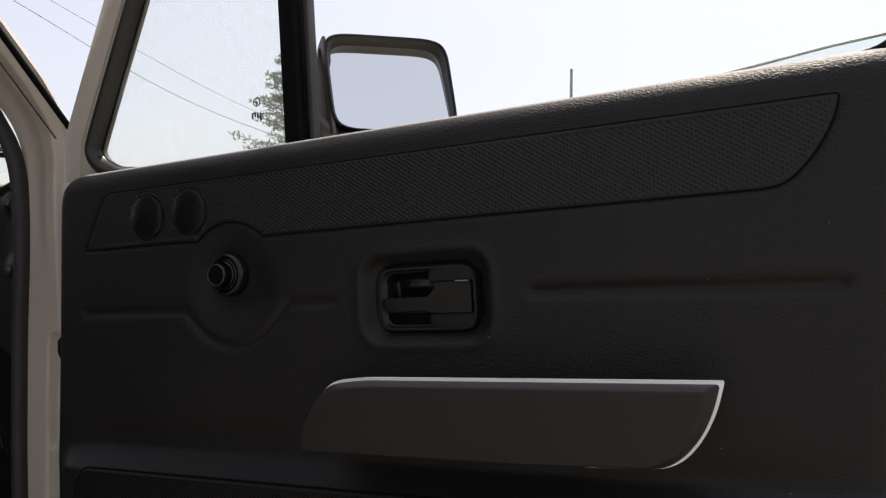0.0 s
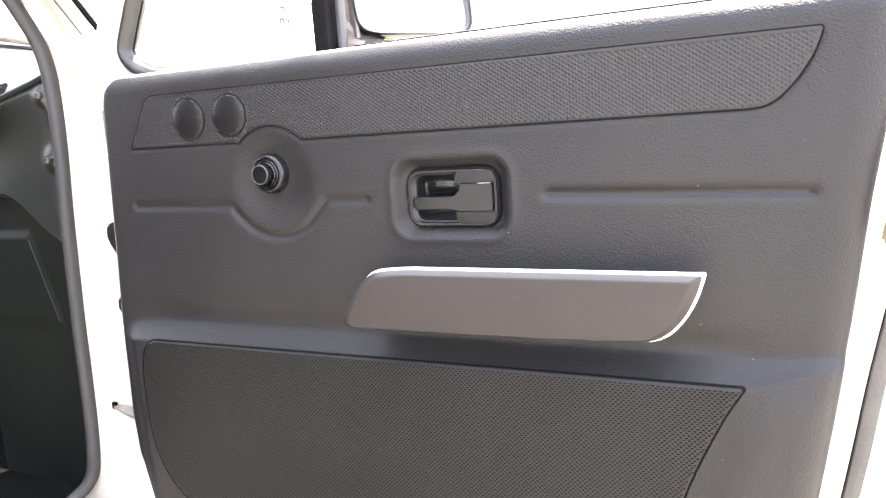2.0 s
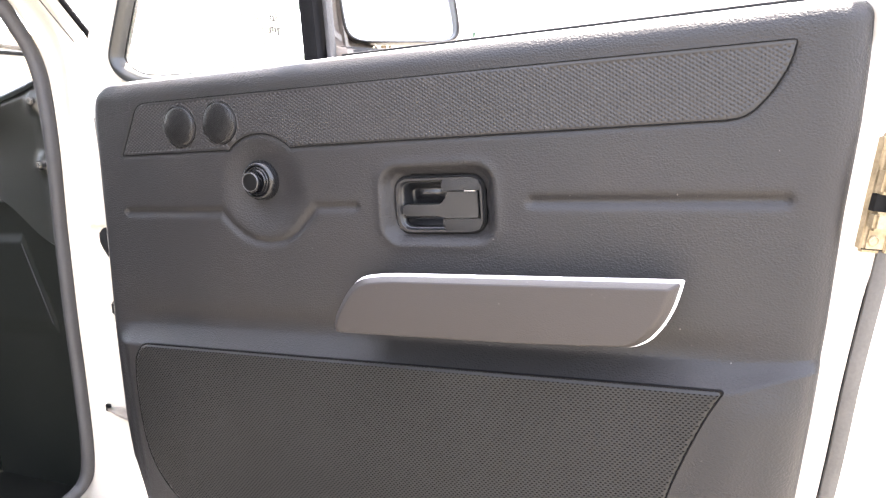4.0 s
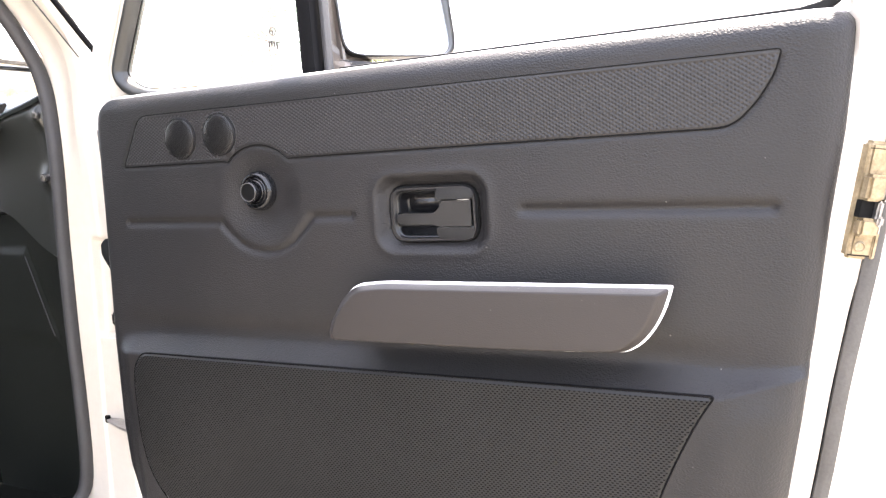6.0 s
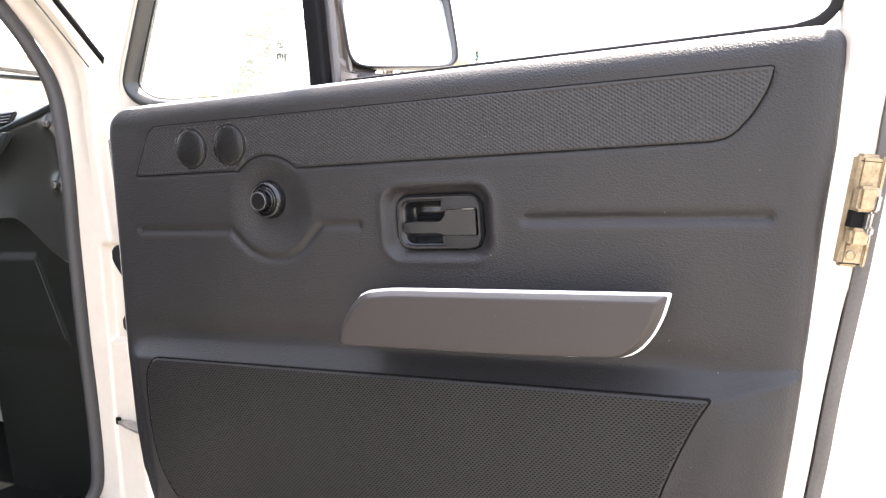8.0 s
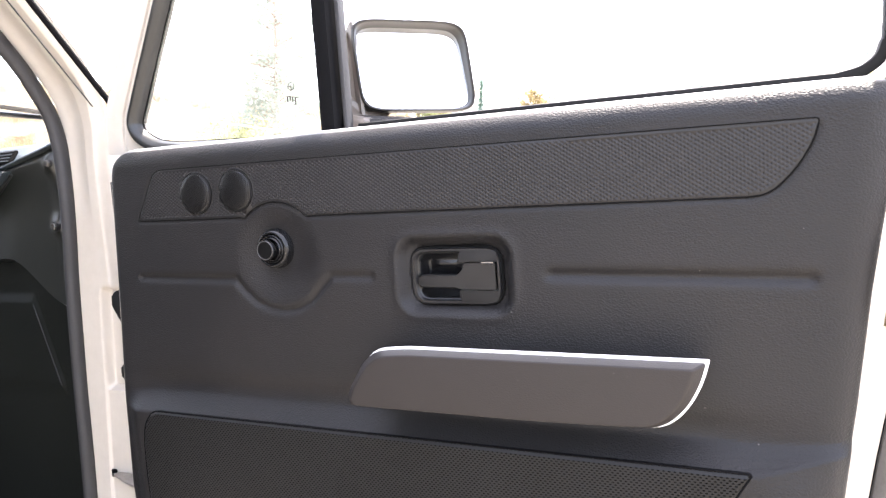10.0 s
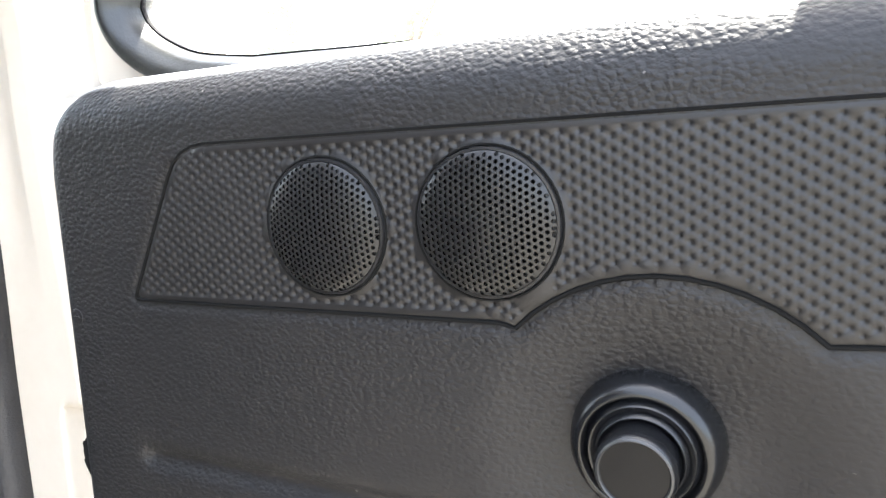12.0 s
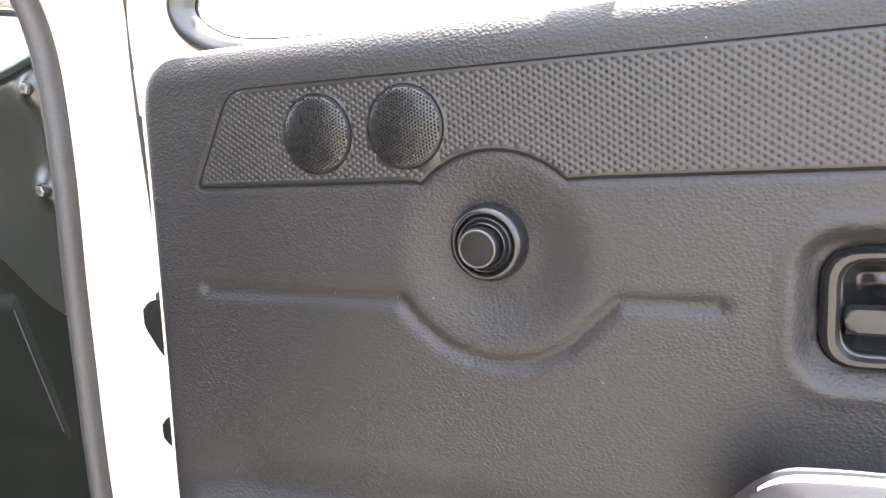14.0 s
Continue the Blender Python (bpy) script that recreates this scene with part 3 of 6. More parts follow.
def trim_shape():
    zs = np.concatenate([np.linspace(0.525, 1.214, 252), 1.214 + 0.027 * np.sin(np.linspace(0.06, math.pi / 2, 12)), np.full(5, 1.241)])
    back = np.concatenate([np.zeros(252), 0.027 * (1 - np.cos(np.linspace(0.06, math.pi / 2, 12))), np.linspace(0.033, 0.064, 5)])
    xl = np.interp(zs, *EDGE_L) + np.where(zs > 1.19, 0.036 * (1 - np.sqrt(np.clip(1 - ((zs - 1.19) / 0.0515) ** 2, 0, 1))), 0)
    xr = np.interp(zs, *EDGE_R) - np.where(zs > 1.22, 0.012 * ((zs - 1.22) / 0.021) ** 2, 0)
    u = np.linspace(0, 1, 346)
    u = u + 0.012 * np.sin(2 * math.pi * u) / (2 * math.pi)
    x = xl[:, None] + (xr - xl)[:, None] * u[None, :]
    z = np.repeat(zs[:, None], 346, 1)
    y = back[:, None] - relief(x, z) * (z < 1.2)
    el, er = x - xl[:, None], xr[:, None] - x
    for e, rad, full in ((el, 0.014, 0.9), (er, 0.036, 0.72), (z - 0.525, 0.02, 0.9)):
        k = np.clip(1 - e / rad, 0, 1)
        y = y + rad * (1 - np.sqrt(1 - k * k * 0.98)) * full
    nr, nc = x.shape
    verts = np.stack([x, y, z], -1).reshape(-1, 3)
    i, j = np.meshgrid(np.arange(nr - 1), np.arange(nc - 1), indexing="ij")
    a = i * nc + j
    faces = np.stack([a, a + 1, a + nc + 1, a + nc], -1).reshape(-1, 4)
    # a turned-back rim gives the moulding its thickness
    rim = list(range(nc)) + [r * nc + nc - 1 for r in range(1, nr)] + [(nr - 1) * nc + c for c in range(nc - 2, -1, -1)] + [r * nc for r in range(nr - 2, 0, -1)]
    start = len(verts)
    low = verts[rim] + np.array((0, 0.012, 0))
    k = len(rim)
    more = [(rim[q], start + q, start + (q + 1) % k, rim[(q + 1) % k]) for q in range(k)]
    return np.vstack([verts, low]).tolist(), faces.tolist() + more


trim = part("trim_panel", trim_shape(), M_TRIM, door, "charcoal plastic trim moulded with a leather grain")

# dimpled band with its black seam
TWEETERS = [(0.1765, 1.169), (0.2480, 1.170)]


def band_lift(x, z):
    edge = seg_distance(x, z, BAND + [BAND[0]])
    return 0.0012 - 0.0022 * ss(0.0035, 0.0, edge)


band = part("dimpled_band", perforated(BAND, 0.0070, 0.00238, 0.00140, 9, 0.0034, band_lift, 0.0007, [(x, z, 0.0300) for x, z in TWEETERS]), M_BAND, door, "grey vinyl insert with rows of small dimples")
part("seam", sweep([(x, 0.0004, z) for x, z in BAND], disc_profile(0.0009, 6), True), M_DARK, band)

TW_R = 0.0268
for tx, tz in TWEETERS:
    ring = [(tx + TW_R * math.cos(2 * math.pi * k / 48), tz + TW_R * math.sin(2 * math.pi * k / 48)) for k in range(48)]

    def dome(x, z):
        return 0.0020 + 0.0052 * np.sqrt(np.clip(1 - (np.hypot(x - tx, z - tz) / (TW_R * 1.02)) ** 2, 0, 1))

    tweeter = part("tweeter", perforated(ring, 0.0044, 0.00127, 0.00086, 7, 0.0004, dome), M_MESH, door, "round domed tweeter behind a perforated grille")
    part("rim", revolve(tx, tz, [(0.0288, -0.002), (0.0286, 0.0012), (0.0280, 0.0026), (0.0270, 0.0027), (0.0264, 0.0016)], 48), M_GLOSSY, tweeter)
    part("gap", revolve(tx, tz, [(0.0296, 0.0004), (0.0293, 0.0018), (0.0287, 0.0018), (0.0284, 0.0004)], 48), M_DARK, tweeter)
    part("backing", revolve(tx, tz, [(0.0266, 0.0006), (0.018, 0.0030), (0.008, 0.0042), (0.0, 0.0045)], 32), M_DARK, tweeter)

# lower loudspeaker grille
GRILLE = rounded([(0.068, 0.8495), (0.049, 0.828), (0.043, 0.795), (0.041, 0.718), (0.050, 0.656), (0.083, 0.604), (0.150, 0.562), (0.260, 0.548), (0.730, 0.548), (0.790, 0.575), (0.815, 0.650), (0.832, 0.722), (0.856, 0.780), (0.876, 0.822), (0.893, 0.8500)][::-1],
                 [0.005, 0.02, 0.02, 0.03, 0.03, 0.03, 0.03, 0.03, 0.03, 0.03, 0.03, 0.03, 0.02, 0.010, 0.010], 4)


def grille_lift(x, z):
    edge = seg_distance(x, z, GRILLE + [GRILLE[0]])
    return 0.0262 - 0.004 * ss(0.004, 0.0, edge)


grille = part("speaker_grille", perforated(GRILLE, 0.0057, 0.0028, 0.00172, 6, 0.0034, grille_lift, walls=False, tall=0.54), M_GRILLE, door, "black perforated loudspeaker grille")
part("backing", slab(GRILLE, -0.0236, 0.0), M_DARK, grille)
part("seam", sweep([(x, -0.0232, z) for x, z in GRILLE], disc_profile(0.0011, 6), True), M_PIPING, grille)

# winder boss: a skirt, two rings and a capped stub
STUB_AT = (0.3018, 1.0882)
boss = part("winder_boss", revolve(*STUB_AT, [(0.0284, -0.014), (0.0275, -0.005), (0.0264, 0.0002), (0.0242, 0.0042), (0.0222, 0.0054), (0.0212, 0.0050), (0.0206, 0.0034), (0.0203, 0.0020), (0.0198, 0.0040), (0.0184, 0.0058), (0.0170, 0.0056), (0.0164, 0.0046), (0.0160, 0.0062), (0.0150, 0.0074), (0.0142, 0.0070), (0.0137, 0.005)], 64), M_KNOB, door, "stepped black skirt round the winder stub", sharp=60)
stub = part("stub", revolve(*STUB_AT, [(0.0138, 0.001), (0.0136, 0.0095), (0.0140, 0.0105), (0.0141, 0.0155), (0.0138, 0.0176), (0.0129, 0.0188)], 56), M_KNOB, boss, sharp=60)
part("pale_rim", revolve(*STUB_AT, [(0.0130, 0.0186), (0.0127, 0.0192), (0.0121, 0.0194), (0.0117, 0.0188)], 56), M_RIM, stub, "pale grey edge of the cap", sharp=60)
part("cap", revolve(*STUB_AT, [(0.0118, 0.0186), (0.0114, 0.0182), (0.006, 0.0184), (0.0, 0.0185)], 48), M_CAP, stub, "dull black cap")

# inner release handle
BEZ = rounded([(0.5055, 1.0148), (0.6240, 1.0148), (0.6240, 1.0845), (0.5055, 1.0845)], 0.019, 5)
HOLE = rounded([(0.5142, 1.0205), (0.6185, 1.0205), (0.6185, 1.0788), (0.5142, 1.0788)], 0.015, 5)


def ring_plate(outer, inner, y_front, y_back):
    bm, n = bmesh.new(), len(outer)
    loops = []
    for line, ys in ((outer, (y_back, y_front + 0.0025)), ([((o[0] * 0.75 + i[0] * 0.25), (o[1] * 0.75 + i[1] * 0.25)) for o, i in zip(outer, inner)], (y_front,)), ([((o[0] * 0.3 + i[0] * 0.7), (o[1] * 0.3 + i[1] * 0.7)) for o, i in zip(outer, inner)], (y_front,)), (inner, (y_front + 0.003, y_back))):
        for y in ys:
            loops.append([bm.verts.new((x, y, z)) for x, z in line])
    for a, b in zip(loops, loops[1:]):
        for i in range(n):
            bm.faces.new((a[i], a[(i + 1) % n], b[(i + 1) % n], b[i]))
    return bm


handle = part("release_handle", ring_plate(BEZ, HOLE, 0.002, 0.026), M_GLOSSY, door, "black recessed door release with a hinged lever")

handle.location.y += 0.003
part("gap", sweep([(x, 0.0080, z) for x, z in BEZ], disc_profile(0.0021, 6), True), M_DARK, handle)


def release_cup():
    """The glossy bowl behind the lever, with a soft swelling in its upper half."""
    x0, x1, z0, z1, nx, nz = 0.5115, 0.5800, 1.0185, 1.0805, 44, 40
    x, z = np.meshgrid(np.linspace(x0, x1, nx), np.linspace(z0, z1, nz))
    edge = -box_distance(x, z, 0.5485, 1.0497, 0.0350, 0.0297, 0.014)
    y = 0.0050 + 0.0175 * ss(0.0, 0.012, edge)
    y -= 0.0070 * np.exp(-((x - 0.5465) / 0.019) ** 4 - ((z - 1.0635) / 0.0080) ** 2)
    a = (np.arange(nz - 1)[:, None] * nx + np.arange(nx - 1)[None, :]).ravel()
    return np.stack([x, y, z], -1).reshape(-1, 3).tolist(), np.stack([a, a + 1, a + nx + 1, a + nx], -1).tolist()


part("cup", release_cup(), M_KNOB, handle, "glossy black finger bowl", sharp=0)
part("dish", slab(rounded([(0.5700, 1.0200), (0.6200, 1.0200), (0.6200, 1.0810), (0.5700, 1.0810)], 0.004), 0.0200, 0.026), M_DARK, handle)
for z0, z1, ra in ((1.0672, 1.0812, (0.001, 0.001, 0.013, 0.009)), (1.0175, 1.0325, (0.009, 0.013, 0.001, 0.001))):
    part("cheek", slab(rounded([(0.5705, z0), (0.6205, z0), (0.6205, z1), (0.5705, z1)], ra), 0.0012, 0.020, 0.0016, 3), M_CHEEK, handle, "grained block beside the flap")
LEVER = rounded([(0.5162, 1.0375), (0.5660, 1.0368), (0.5730, 1.0340), (0.6178, 1.0340), (0.6178, 1.0660), (0.5770, 1.0660), (0.5755, 1.0508), (0.5162, 1.0508)], [0.006, 0.004, 0.004, 0.0012, 0.0012, 0.002, 0.009, 0.006], 5)
part("lever", slab(LEVER, -0.0004, 0.012, 0.0022, 4), M_LEVER, handle, "satin grey-black lever and flap")
part("finger_curl", sweep([(0.5175, 0.0065, 1.0372), (0.5400, 0.0060, 1.0366), (0.5680, 0.0060, 1.0362)], disc_profile(0.0032, 8), up=(0, 0, 1)), M_KNOB, handle)
# bright metal sliver added to draw the glint above the flap
part("glint_sliver", slab([(0.601, 1.0662), (0.6158, 1.0660), (0.6158, 1.0668), (0.601, 1.0670)], 0.0001, 0.006), M_SCREW, handle, "metal sliver drawn as a glint at the flap's corner")

# pull handle with a white strip round it
PULL = rounded([(0.481, 0.9712), (0.520, 0.9756), (0.8565, 0.9762), (0.8497, 0.952), (0.8388, 0.930), (0.8240, 0.9118), (0.8070, 0.9026), (0.740, 0.8999), (0.690, 0.9001), (0.600, 0.8991), (0.475, 0.8984), (0.446, 0.9000), (0.4465, 0.918), (0.4620, 0.953)][::-1], [0.02, 0.02, 0.01, 0.01, 0.01, 0.01, 0.01, 0.02, 0.02, 0.02, 0.02, 0.003, 0.02, 0.012], 4)
PULL_FACE = rounded([(0.478, 0.9680), (0.516, 0.9728), (0.8530, 0.9733), (0.8462, 0.950), (0.8355, 0.929), (0.8213, 0.9125), (0.805, 0.9025), (0.690, 0.8985), (0.434, 0.8980), (0.438, 0.918), (0.459, 0.951)][::-1], [0.02, 0.02, 0.01, 0.02, 0.02, 0.02, 0.02, 0.02, 0.004, 0.02, 0.012], 4)
pull = part("pull_handle", pillow(PULL_FACE, -0.0655, -0.040, 0.0120, 0.0120), M_PULL, door, "warm grey plastic pull handle")
part("white_strip", slab(PULL, -0.0525, -0.0492, 0.001), M_STRIP, pull, "bright white strip along the handle's edge")
NECK = [(0.64 + (x - 0.64) * 0.955, 0.930 + (z - 0.937) * 0.62) for x, z in PULL]
part("mount", slab(NECK, -0.048, 0.004), M_TRIM, pull)

for sx, sz in ((0.0135, 1.122),):
    screw = part("trim_screw", revolve(sx, sz, [(0.0052, -0.004), (0.0052, 0.0006), (0.0040, 0.0018), (0.0, 0.0022)], 16, 0.0015), M_TRIM, door)
    part("cross_slot", box(sx - 0.0022, sx + 0.0022, -0.0010, 0.0005, sz - 0.0004, sz + 0.0004), M_LEVER, screw)


# ---- steel of the door ----
def inner_skin():
    """White pressed steel behind the trim, with the slanting shut face at its free end and the hinge face."""
    zs = np.linspace(0.50, 1.236, 40)
    xr, xl = np.interp(zs, *EDGE_R), np.interp(zs, *EDGE_L)
    strip = np.interp(zs, [0.50, 0.725, 0.851, 0.942, 0.985, 1.099, 1.136, 1.183, 1.243], [0.955, 0.993, 1.012, 1.028, 1.039, 1.052, 1.058, 1.068, 1.077])
    rows = []
    for z, a, l, s in zip(zs, xr, xl, strip):
        low = 0.03 * max(0.0, (0.62 - z) / 0.12)
        tuck = 0.055 * float(ss(1.17, 1.215, np.array(z)))
        rows.append([(-0.082 + low, 0.108, z), (-0.056 + low, 0.060, z), (min(l - 0.020, 0.02), 0.024, z), (l + 0.012, 0.032 + tuck * 0.6, z), (a - 0.04, 0.034 + tuck * 0.6, z), (a - 0.018, 0.026 + tuck * 0.7, z), (a + 0.004, 0.020, z), (s - 0.004, 0.032, z), (s + 0.012, 0.046, z), (s + 0.012, 0.105, z)])
    verts = [v for r in rows for v in r]
    k = len(rows[0])
    return verts, [(i * k + j, i * k + j + 1, (i + 1) * k + j + 1, (i + 1) * k + j) for i in range(len(rows) - 1) for j in range(k - 1)]


part("inner_skin", inner_skin(), M_WHITE, door, "cream-white painted steel", sharp=50)


def hinge_edge():
    """Rubber lining on the door's hinge edge, drawn in towards its top."""
    rows = []
    for z, x, y in ((0.56, -0.078, 0.096), (0.80, -0.078, 0.096), (1.08, -0.078, 0.096), (1.14, -0.067, 0.085), (1.195, -0.045, 0.068)):
        mid, end = (x * 0.55 - 0.016, y * 0.55 + 0.006), (float(np.interp(z, *EDGE_L)) + 0.002, 0.0175)
        rows.append([(x, y, z), (*mid, z), (*end, z), (end[0] + 0.0015, end[1] + 0.0015, z), (mid[0] + 0.0015, mid[1] + 0.0015, z), (x + 0.0015, y + 0.0015, z)])
    faces = [(i * 6 + k, i * 6 + (k + 1) % 6, (i + 1) * 6 + (k + 1) % 6, (i + 1) * 6 + k) for i in range(len(rows) - 1) for k in range(6)]
    return [v for r in rows for v in r], faces + [(5, 4, 3, 2, 1, 0), tuple(range(24, 30))]


part("hinge_edge_rubber", hinge_edge(), M_RUBBER, door, "black rubber lining on the hinge edge")
OUTER = rounded([(-0.082, 0.50), (0.950, 0.50), (0.998, 0.725), (1.033, 0.942), (1.062, 1.136), (1.080, 1.238), (-0.082, 1.238)], 0.03)
part("outer_skin", slab(OUTER, 0.102, 0.112, 0.002), M_WHITE, door)
part("door_bottom", box(-0.04, 0.95, 0.014, 0.104, 0.495, 0.505), M_WHITE, door)

STRIP_LINE = smooth_path([(0.962, 0.036, 0.52), (1.0015, 0.036, 0.725), (1.0205, 0.036, 0.851), (1.0365, 0.036, 0.942), (1.0440, 0.036, 0.985), (1.0620, 0.036, 1.099), (1.0685, 0.036, 1.150), (1.0770, 0.036, 1.20), (1.0860, 0.036, 1.26), (1.092, 0.036, 1.45), (1.085, 0.036, 1.70)], False, 5)
STRIP = [p + Vector((-0.0048, 0, 0)) for p in STRIP_LINE]
part("weatherstrip", sweep(STRIP, rect_profile(0.0168, 0.020, 0.006)), M_STRIP_DUSTY, door, "dusty grey rubber weatherstrip")
part("weatherstrip_lip", sweep([p + Vector((-0.0090, -0.004, 0)) for p in STRIP[:20]], disc_profile(0.0012, 6)), M_PIPING, door)

# window frame, quarter light, posts
FRAME = [(-0.027, 0.066, 1.19), (-0.027, 0.066, 1.26), (-0.024, 0.066, 1.292), (-0.012, 0.066, 1.325), (0.0815, 0.066, 1.510), (0.172, 0.066, 1.690), (0.215, 0.066, 1.748), (0.30, 0.066, 1.765), (0.94, 0.066, 1.765), (1.012, 0.066, 1.730), (1.042, 0.066, 1.60), (1.042, 0.066, 1.32), (1.037, 0.066, 1.20)]
part("window_frame", sweep(smooth_path(FRAME, False, 6), rect_profile(0.040, 0.036, 0.010)), M_WHITE, door, "cream-white painted window surround")
Q_CORNER = [(p.x, p.z) for p in smooth_path([(0.0512, 0, 1.3570), (0.0300, 0, 1.3140), (0.0182, 0, 1.2880), (0.0182, 0, 1.2760), (0.0248, 0, 1.2650), (0.0385, 0, 1.2545), (0.062, 0, 1.2446), (0.10, 0, 1.2390)], False, 4)]
QUARTER = rounded(Q_CORNER + [(0.3785, 1.2290), (0.3785, 1.720), (0.232, 1.720)], [0.0] * len(Q_CORNER) + [0.012, 0.012, 0.02], 6)
quarter = part("quarter_seal", sweep([(x, 0.058, z) for x, z in QUARTER], rounded([(0.0105, -0.012), (0.0105, 0.012), (0.0065, 0.0165), (0.0010, 0.0150), (-0.0055, 0.0090), (-0.0095, -0.0012), (-0.0095, -0.012)], 0.003, 3), True), M_LIP, door, "black rubber round the quarter window", sharp=0)
part("glazing_bead", sweep([(x, 0.058, z) for x, z in QUARTER], [(-0.0101, -0.004), (-0.0092, -0.004), (-0.0092, -0.0012), (-0.0101, -0.0012)], True), M_PIPING, quarter, "thin black glazing bead")
part("quarter_frame", sweep([(x, 0.058, z) for x, z in [(0.232, 1.720)] + Q_CORNER[:-4]], [(0.006, -0.008), (0.038, -0.008), (0.038, 0.004), (0.006, 0.004)]), M_WHITE, door)
pane = part("quarter_glass", slab(QUARTER, 0.0605, 0.0645), M_GLASS, quarter, "dusty clear fixed quarter glass", smooth=False)
pane.visible_shadow = False
part("pillar_post", sweep([(0.380, 0.062, 1.225), (0.380, 0.062, 1.74)], rect_profile(0.024, 0.050, 0.006)), M_PIPING, door, "black post between the two windows")
part("post_channel", sweep([(0.3995, 0.060, 1.225), (0.3995, 0.060, 1.74)], rect_profile(0.0065, 0.016, 0.002)), M_SEAL, door)
CHANNEL = smooth_path([(0.41, 0.078, 1.2435), (0.60, 0.078, 1.2440), (0.93, 0.076, 1.2440), (0.985, 0.072, 1.2455), (1.008, 0.066, 1.2545), (1.0185, 0.062, 1.272), (1.0225, 0.060, 1.31), (1.0235, 0.060, 1.55), (1.020, 0.060, 1.70), (0.99, 0.060, 1.735), (0.93, 0.060, 1.742), (0.41, 0.060, 1.742)], False, 6)
part("window_channel", sweep(CHANNEL, rect_profile(0.012, 0.022, 0.004)), M_RUBBER, door, "black rubber window channel")
part("sill_scraper", sweep([(0.40, 0.093, 1.2395), (1.02, 0.093, 1.2395)], rect_profile(0.006, 0.010, 0.002)), M_RUBBER, door)
glass_edge = part("door_glass", slab([(0.42, 1.21), (0.70, 1.236), (0.80, 1.2475), (0.962, 1.265), (1.008, 1.268), (1.008, 1.05), (0.42, 1.05)], 0.084, 0.0875), M_GLASS_DOOR, door, "lowered door glass with its edge showing", smooth=False)
glass_edge.visible_shadow = False
part("ground_edge", sweep([(0.70, 0.0858, 1.2362), (0.80, 0.0858, 1.2477), (0.962, 0.0858, 1.2652), (1.008, 0.0858, 1.2682)], disc_profile(0.0016, 6)), M_GROUND_EDGE, glass_edge, "pale ground edge of the glass")
# small printed mark on the quarter glass
part("mark_ring", sweep([(0.3115 + 0.0052 * math.cos(a), 0.0598, 1.3085 + 0.0052 * math.sin(a)) for a in np.linspace(0, 2 * math.pi, 17)[:-1]], disc_profile(0.0007, 5), True), M_ETCH, quarter)
for bx, bz, bw, bh in ((0.3085, 1.309, 0.006, 0.0014), (0.3115, 1.3065, 0.0014, 0.006), (0.304, 1.291, 0.002, 0.007), (0.3085, 1.2925, 0.002, 0.0065), (0.3125, 1.291, 0.002, 0.007), (0.317, 1.288, 0.002, 0.010), (0.3065, 1.2945, 0.007, 0.0018), (0.3195, 1.2925, 0.006, 0.0016)):
    part("mark_bar", box(bx - bw / 2, bx + bw / 2, 0.0592, 0.0602, bz - bh / 2, bz + bh / 2), M_ETCH, quarter)

# latch on the shut face
LATCH = Matrix.Translation((1.0385, 0.020, 1.05)) @ Matrix.Rotation(radians(10), 4, "Y") @ Matrix.Rotation(radians(28), 4, "Z")


def latch_part(name, x0, x1, y0, y1, z0, z1, material, bevel=0.002, label="", parent=None):
    return part(name, box(x0, x1, y0, y1, z0, z1, bevel, 2, LATCH), material, parent or latch, label)


latch = part("door_latch", box(-0.0135, 0.014, 0.0, 0.020, -0.060, 0.058, 0.004, 3, LATCH), M_ZINC, door, "yellow zinc-plated door latch, slightly greasy")
latch_part("upper_block", -0.0135, 0.008, -0.010, 0.004, 0.000, 0.026, M_ZINC, 0.003)
latch_part("lower_block", -0.0135, 0.007, -0.010, 0.004, -0.036, -0.017, M_ZINC, 0.003)
latch_part("fork_slot", -0.014, 0.006, -0.004, 0.004, -0.017, 0.000, M_DARK, 0.0005)
latch_part("fork", 0.003, 0.010, -0.012, 0.0, 0.001, 0.019, M_STEEL, 0.002)
latch_part("pawl", 0.000, 0.006, -0.011, 0.0, -0.019, 0.001, M_STEEL, 0.002)
# near-black strip that draws a line of shadow on the plate
latch_part("shadow_line", -0.0134, 0.0100, -0.0004, 0.001, -0.0565, -0.0553, M_DARK, 0.0)
latch_part("upper_line", -0.0134, 0.0120, -0.0004, 0.001, 0.0505, 0.0513, M_DARK, 0.0)
for z0, z1 in ((0.022, 0.0575), (-0.0585, -0.030)):
    latch_part("flange", 0.0092, 0.0145, -0.0022, 0.019, z0, z1, M_ZINC, 0.0014, "folded edge of the plate")
latch_part("fork_pivot", 0.0025, 0.0115, -0.007, 0.001, 0.017, 0.025, M_STEEL, 0.002)
latch_part("spring_end", 0.006, 0.0105, -0.007, 0.001, -0.034, -0.019, M_SCREW, 0.002)
latch_part("lower_link", 0.001, 0.008, -0.013, -0.002, -0.024, -0.014, M_STEEL, 0.002)
rivet = revolve(0, 0, [(0.0058, -0.002), (0.0058, 0.0014), (0.0044, 0.0022), (0.0036, 0.0012), (0.0, 0.0010)], 20)
rivet.transform(LATCH @ Matrix.Translation((-0.003, 0.0, -0.047)))
part("rivet", rivet, M_ZINC, latch)

# door mirror
MU, MN = Vector((0.799, 0.602, 0.0)), Vector((0.602, -0.799, 0.0))
MIR = Matrix(((MU.x, -MN.x, 0, 0.4570), (MU.y, -MN.y, 0, 0.1510), (0, 0, 1, 1.3285), (0, 0, 0, 1)))


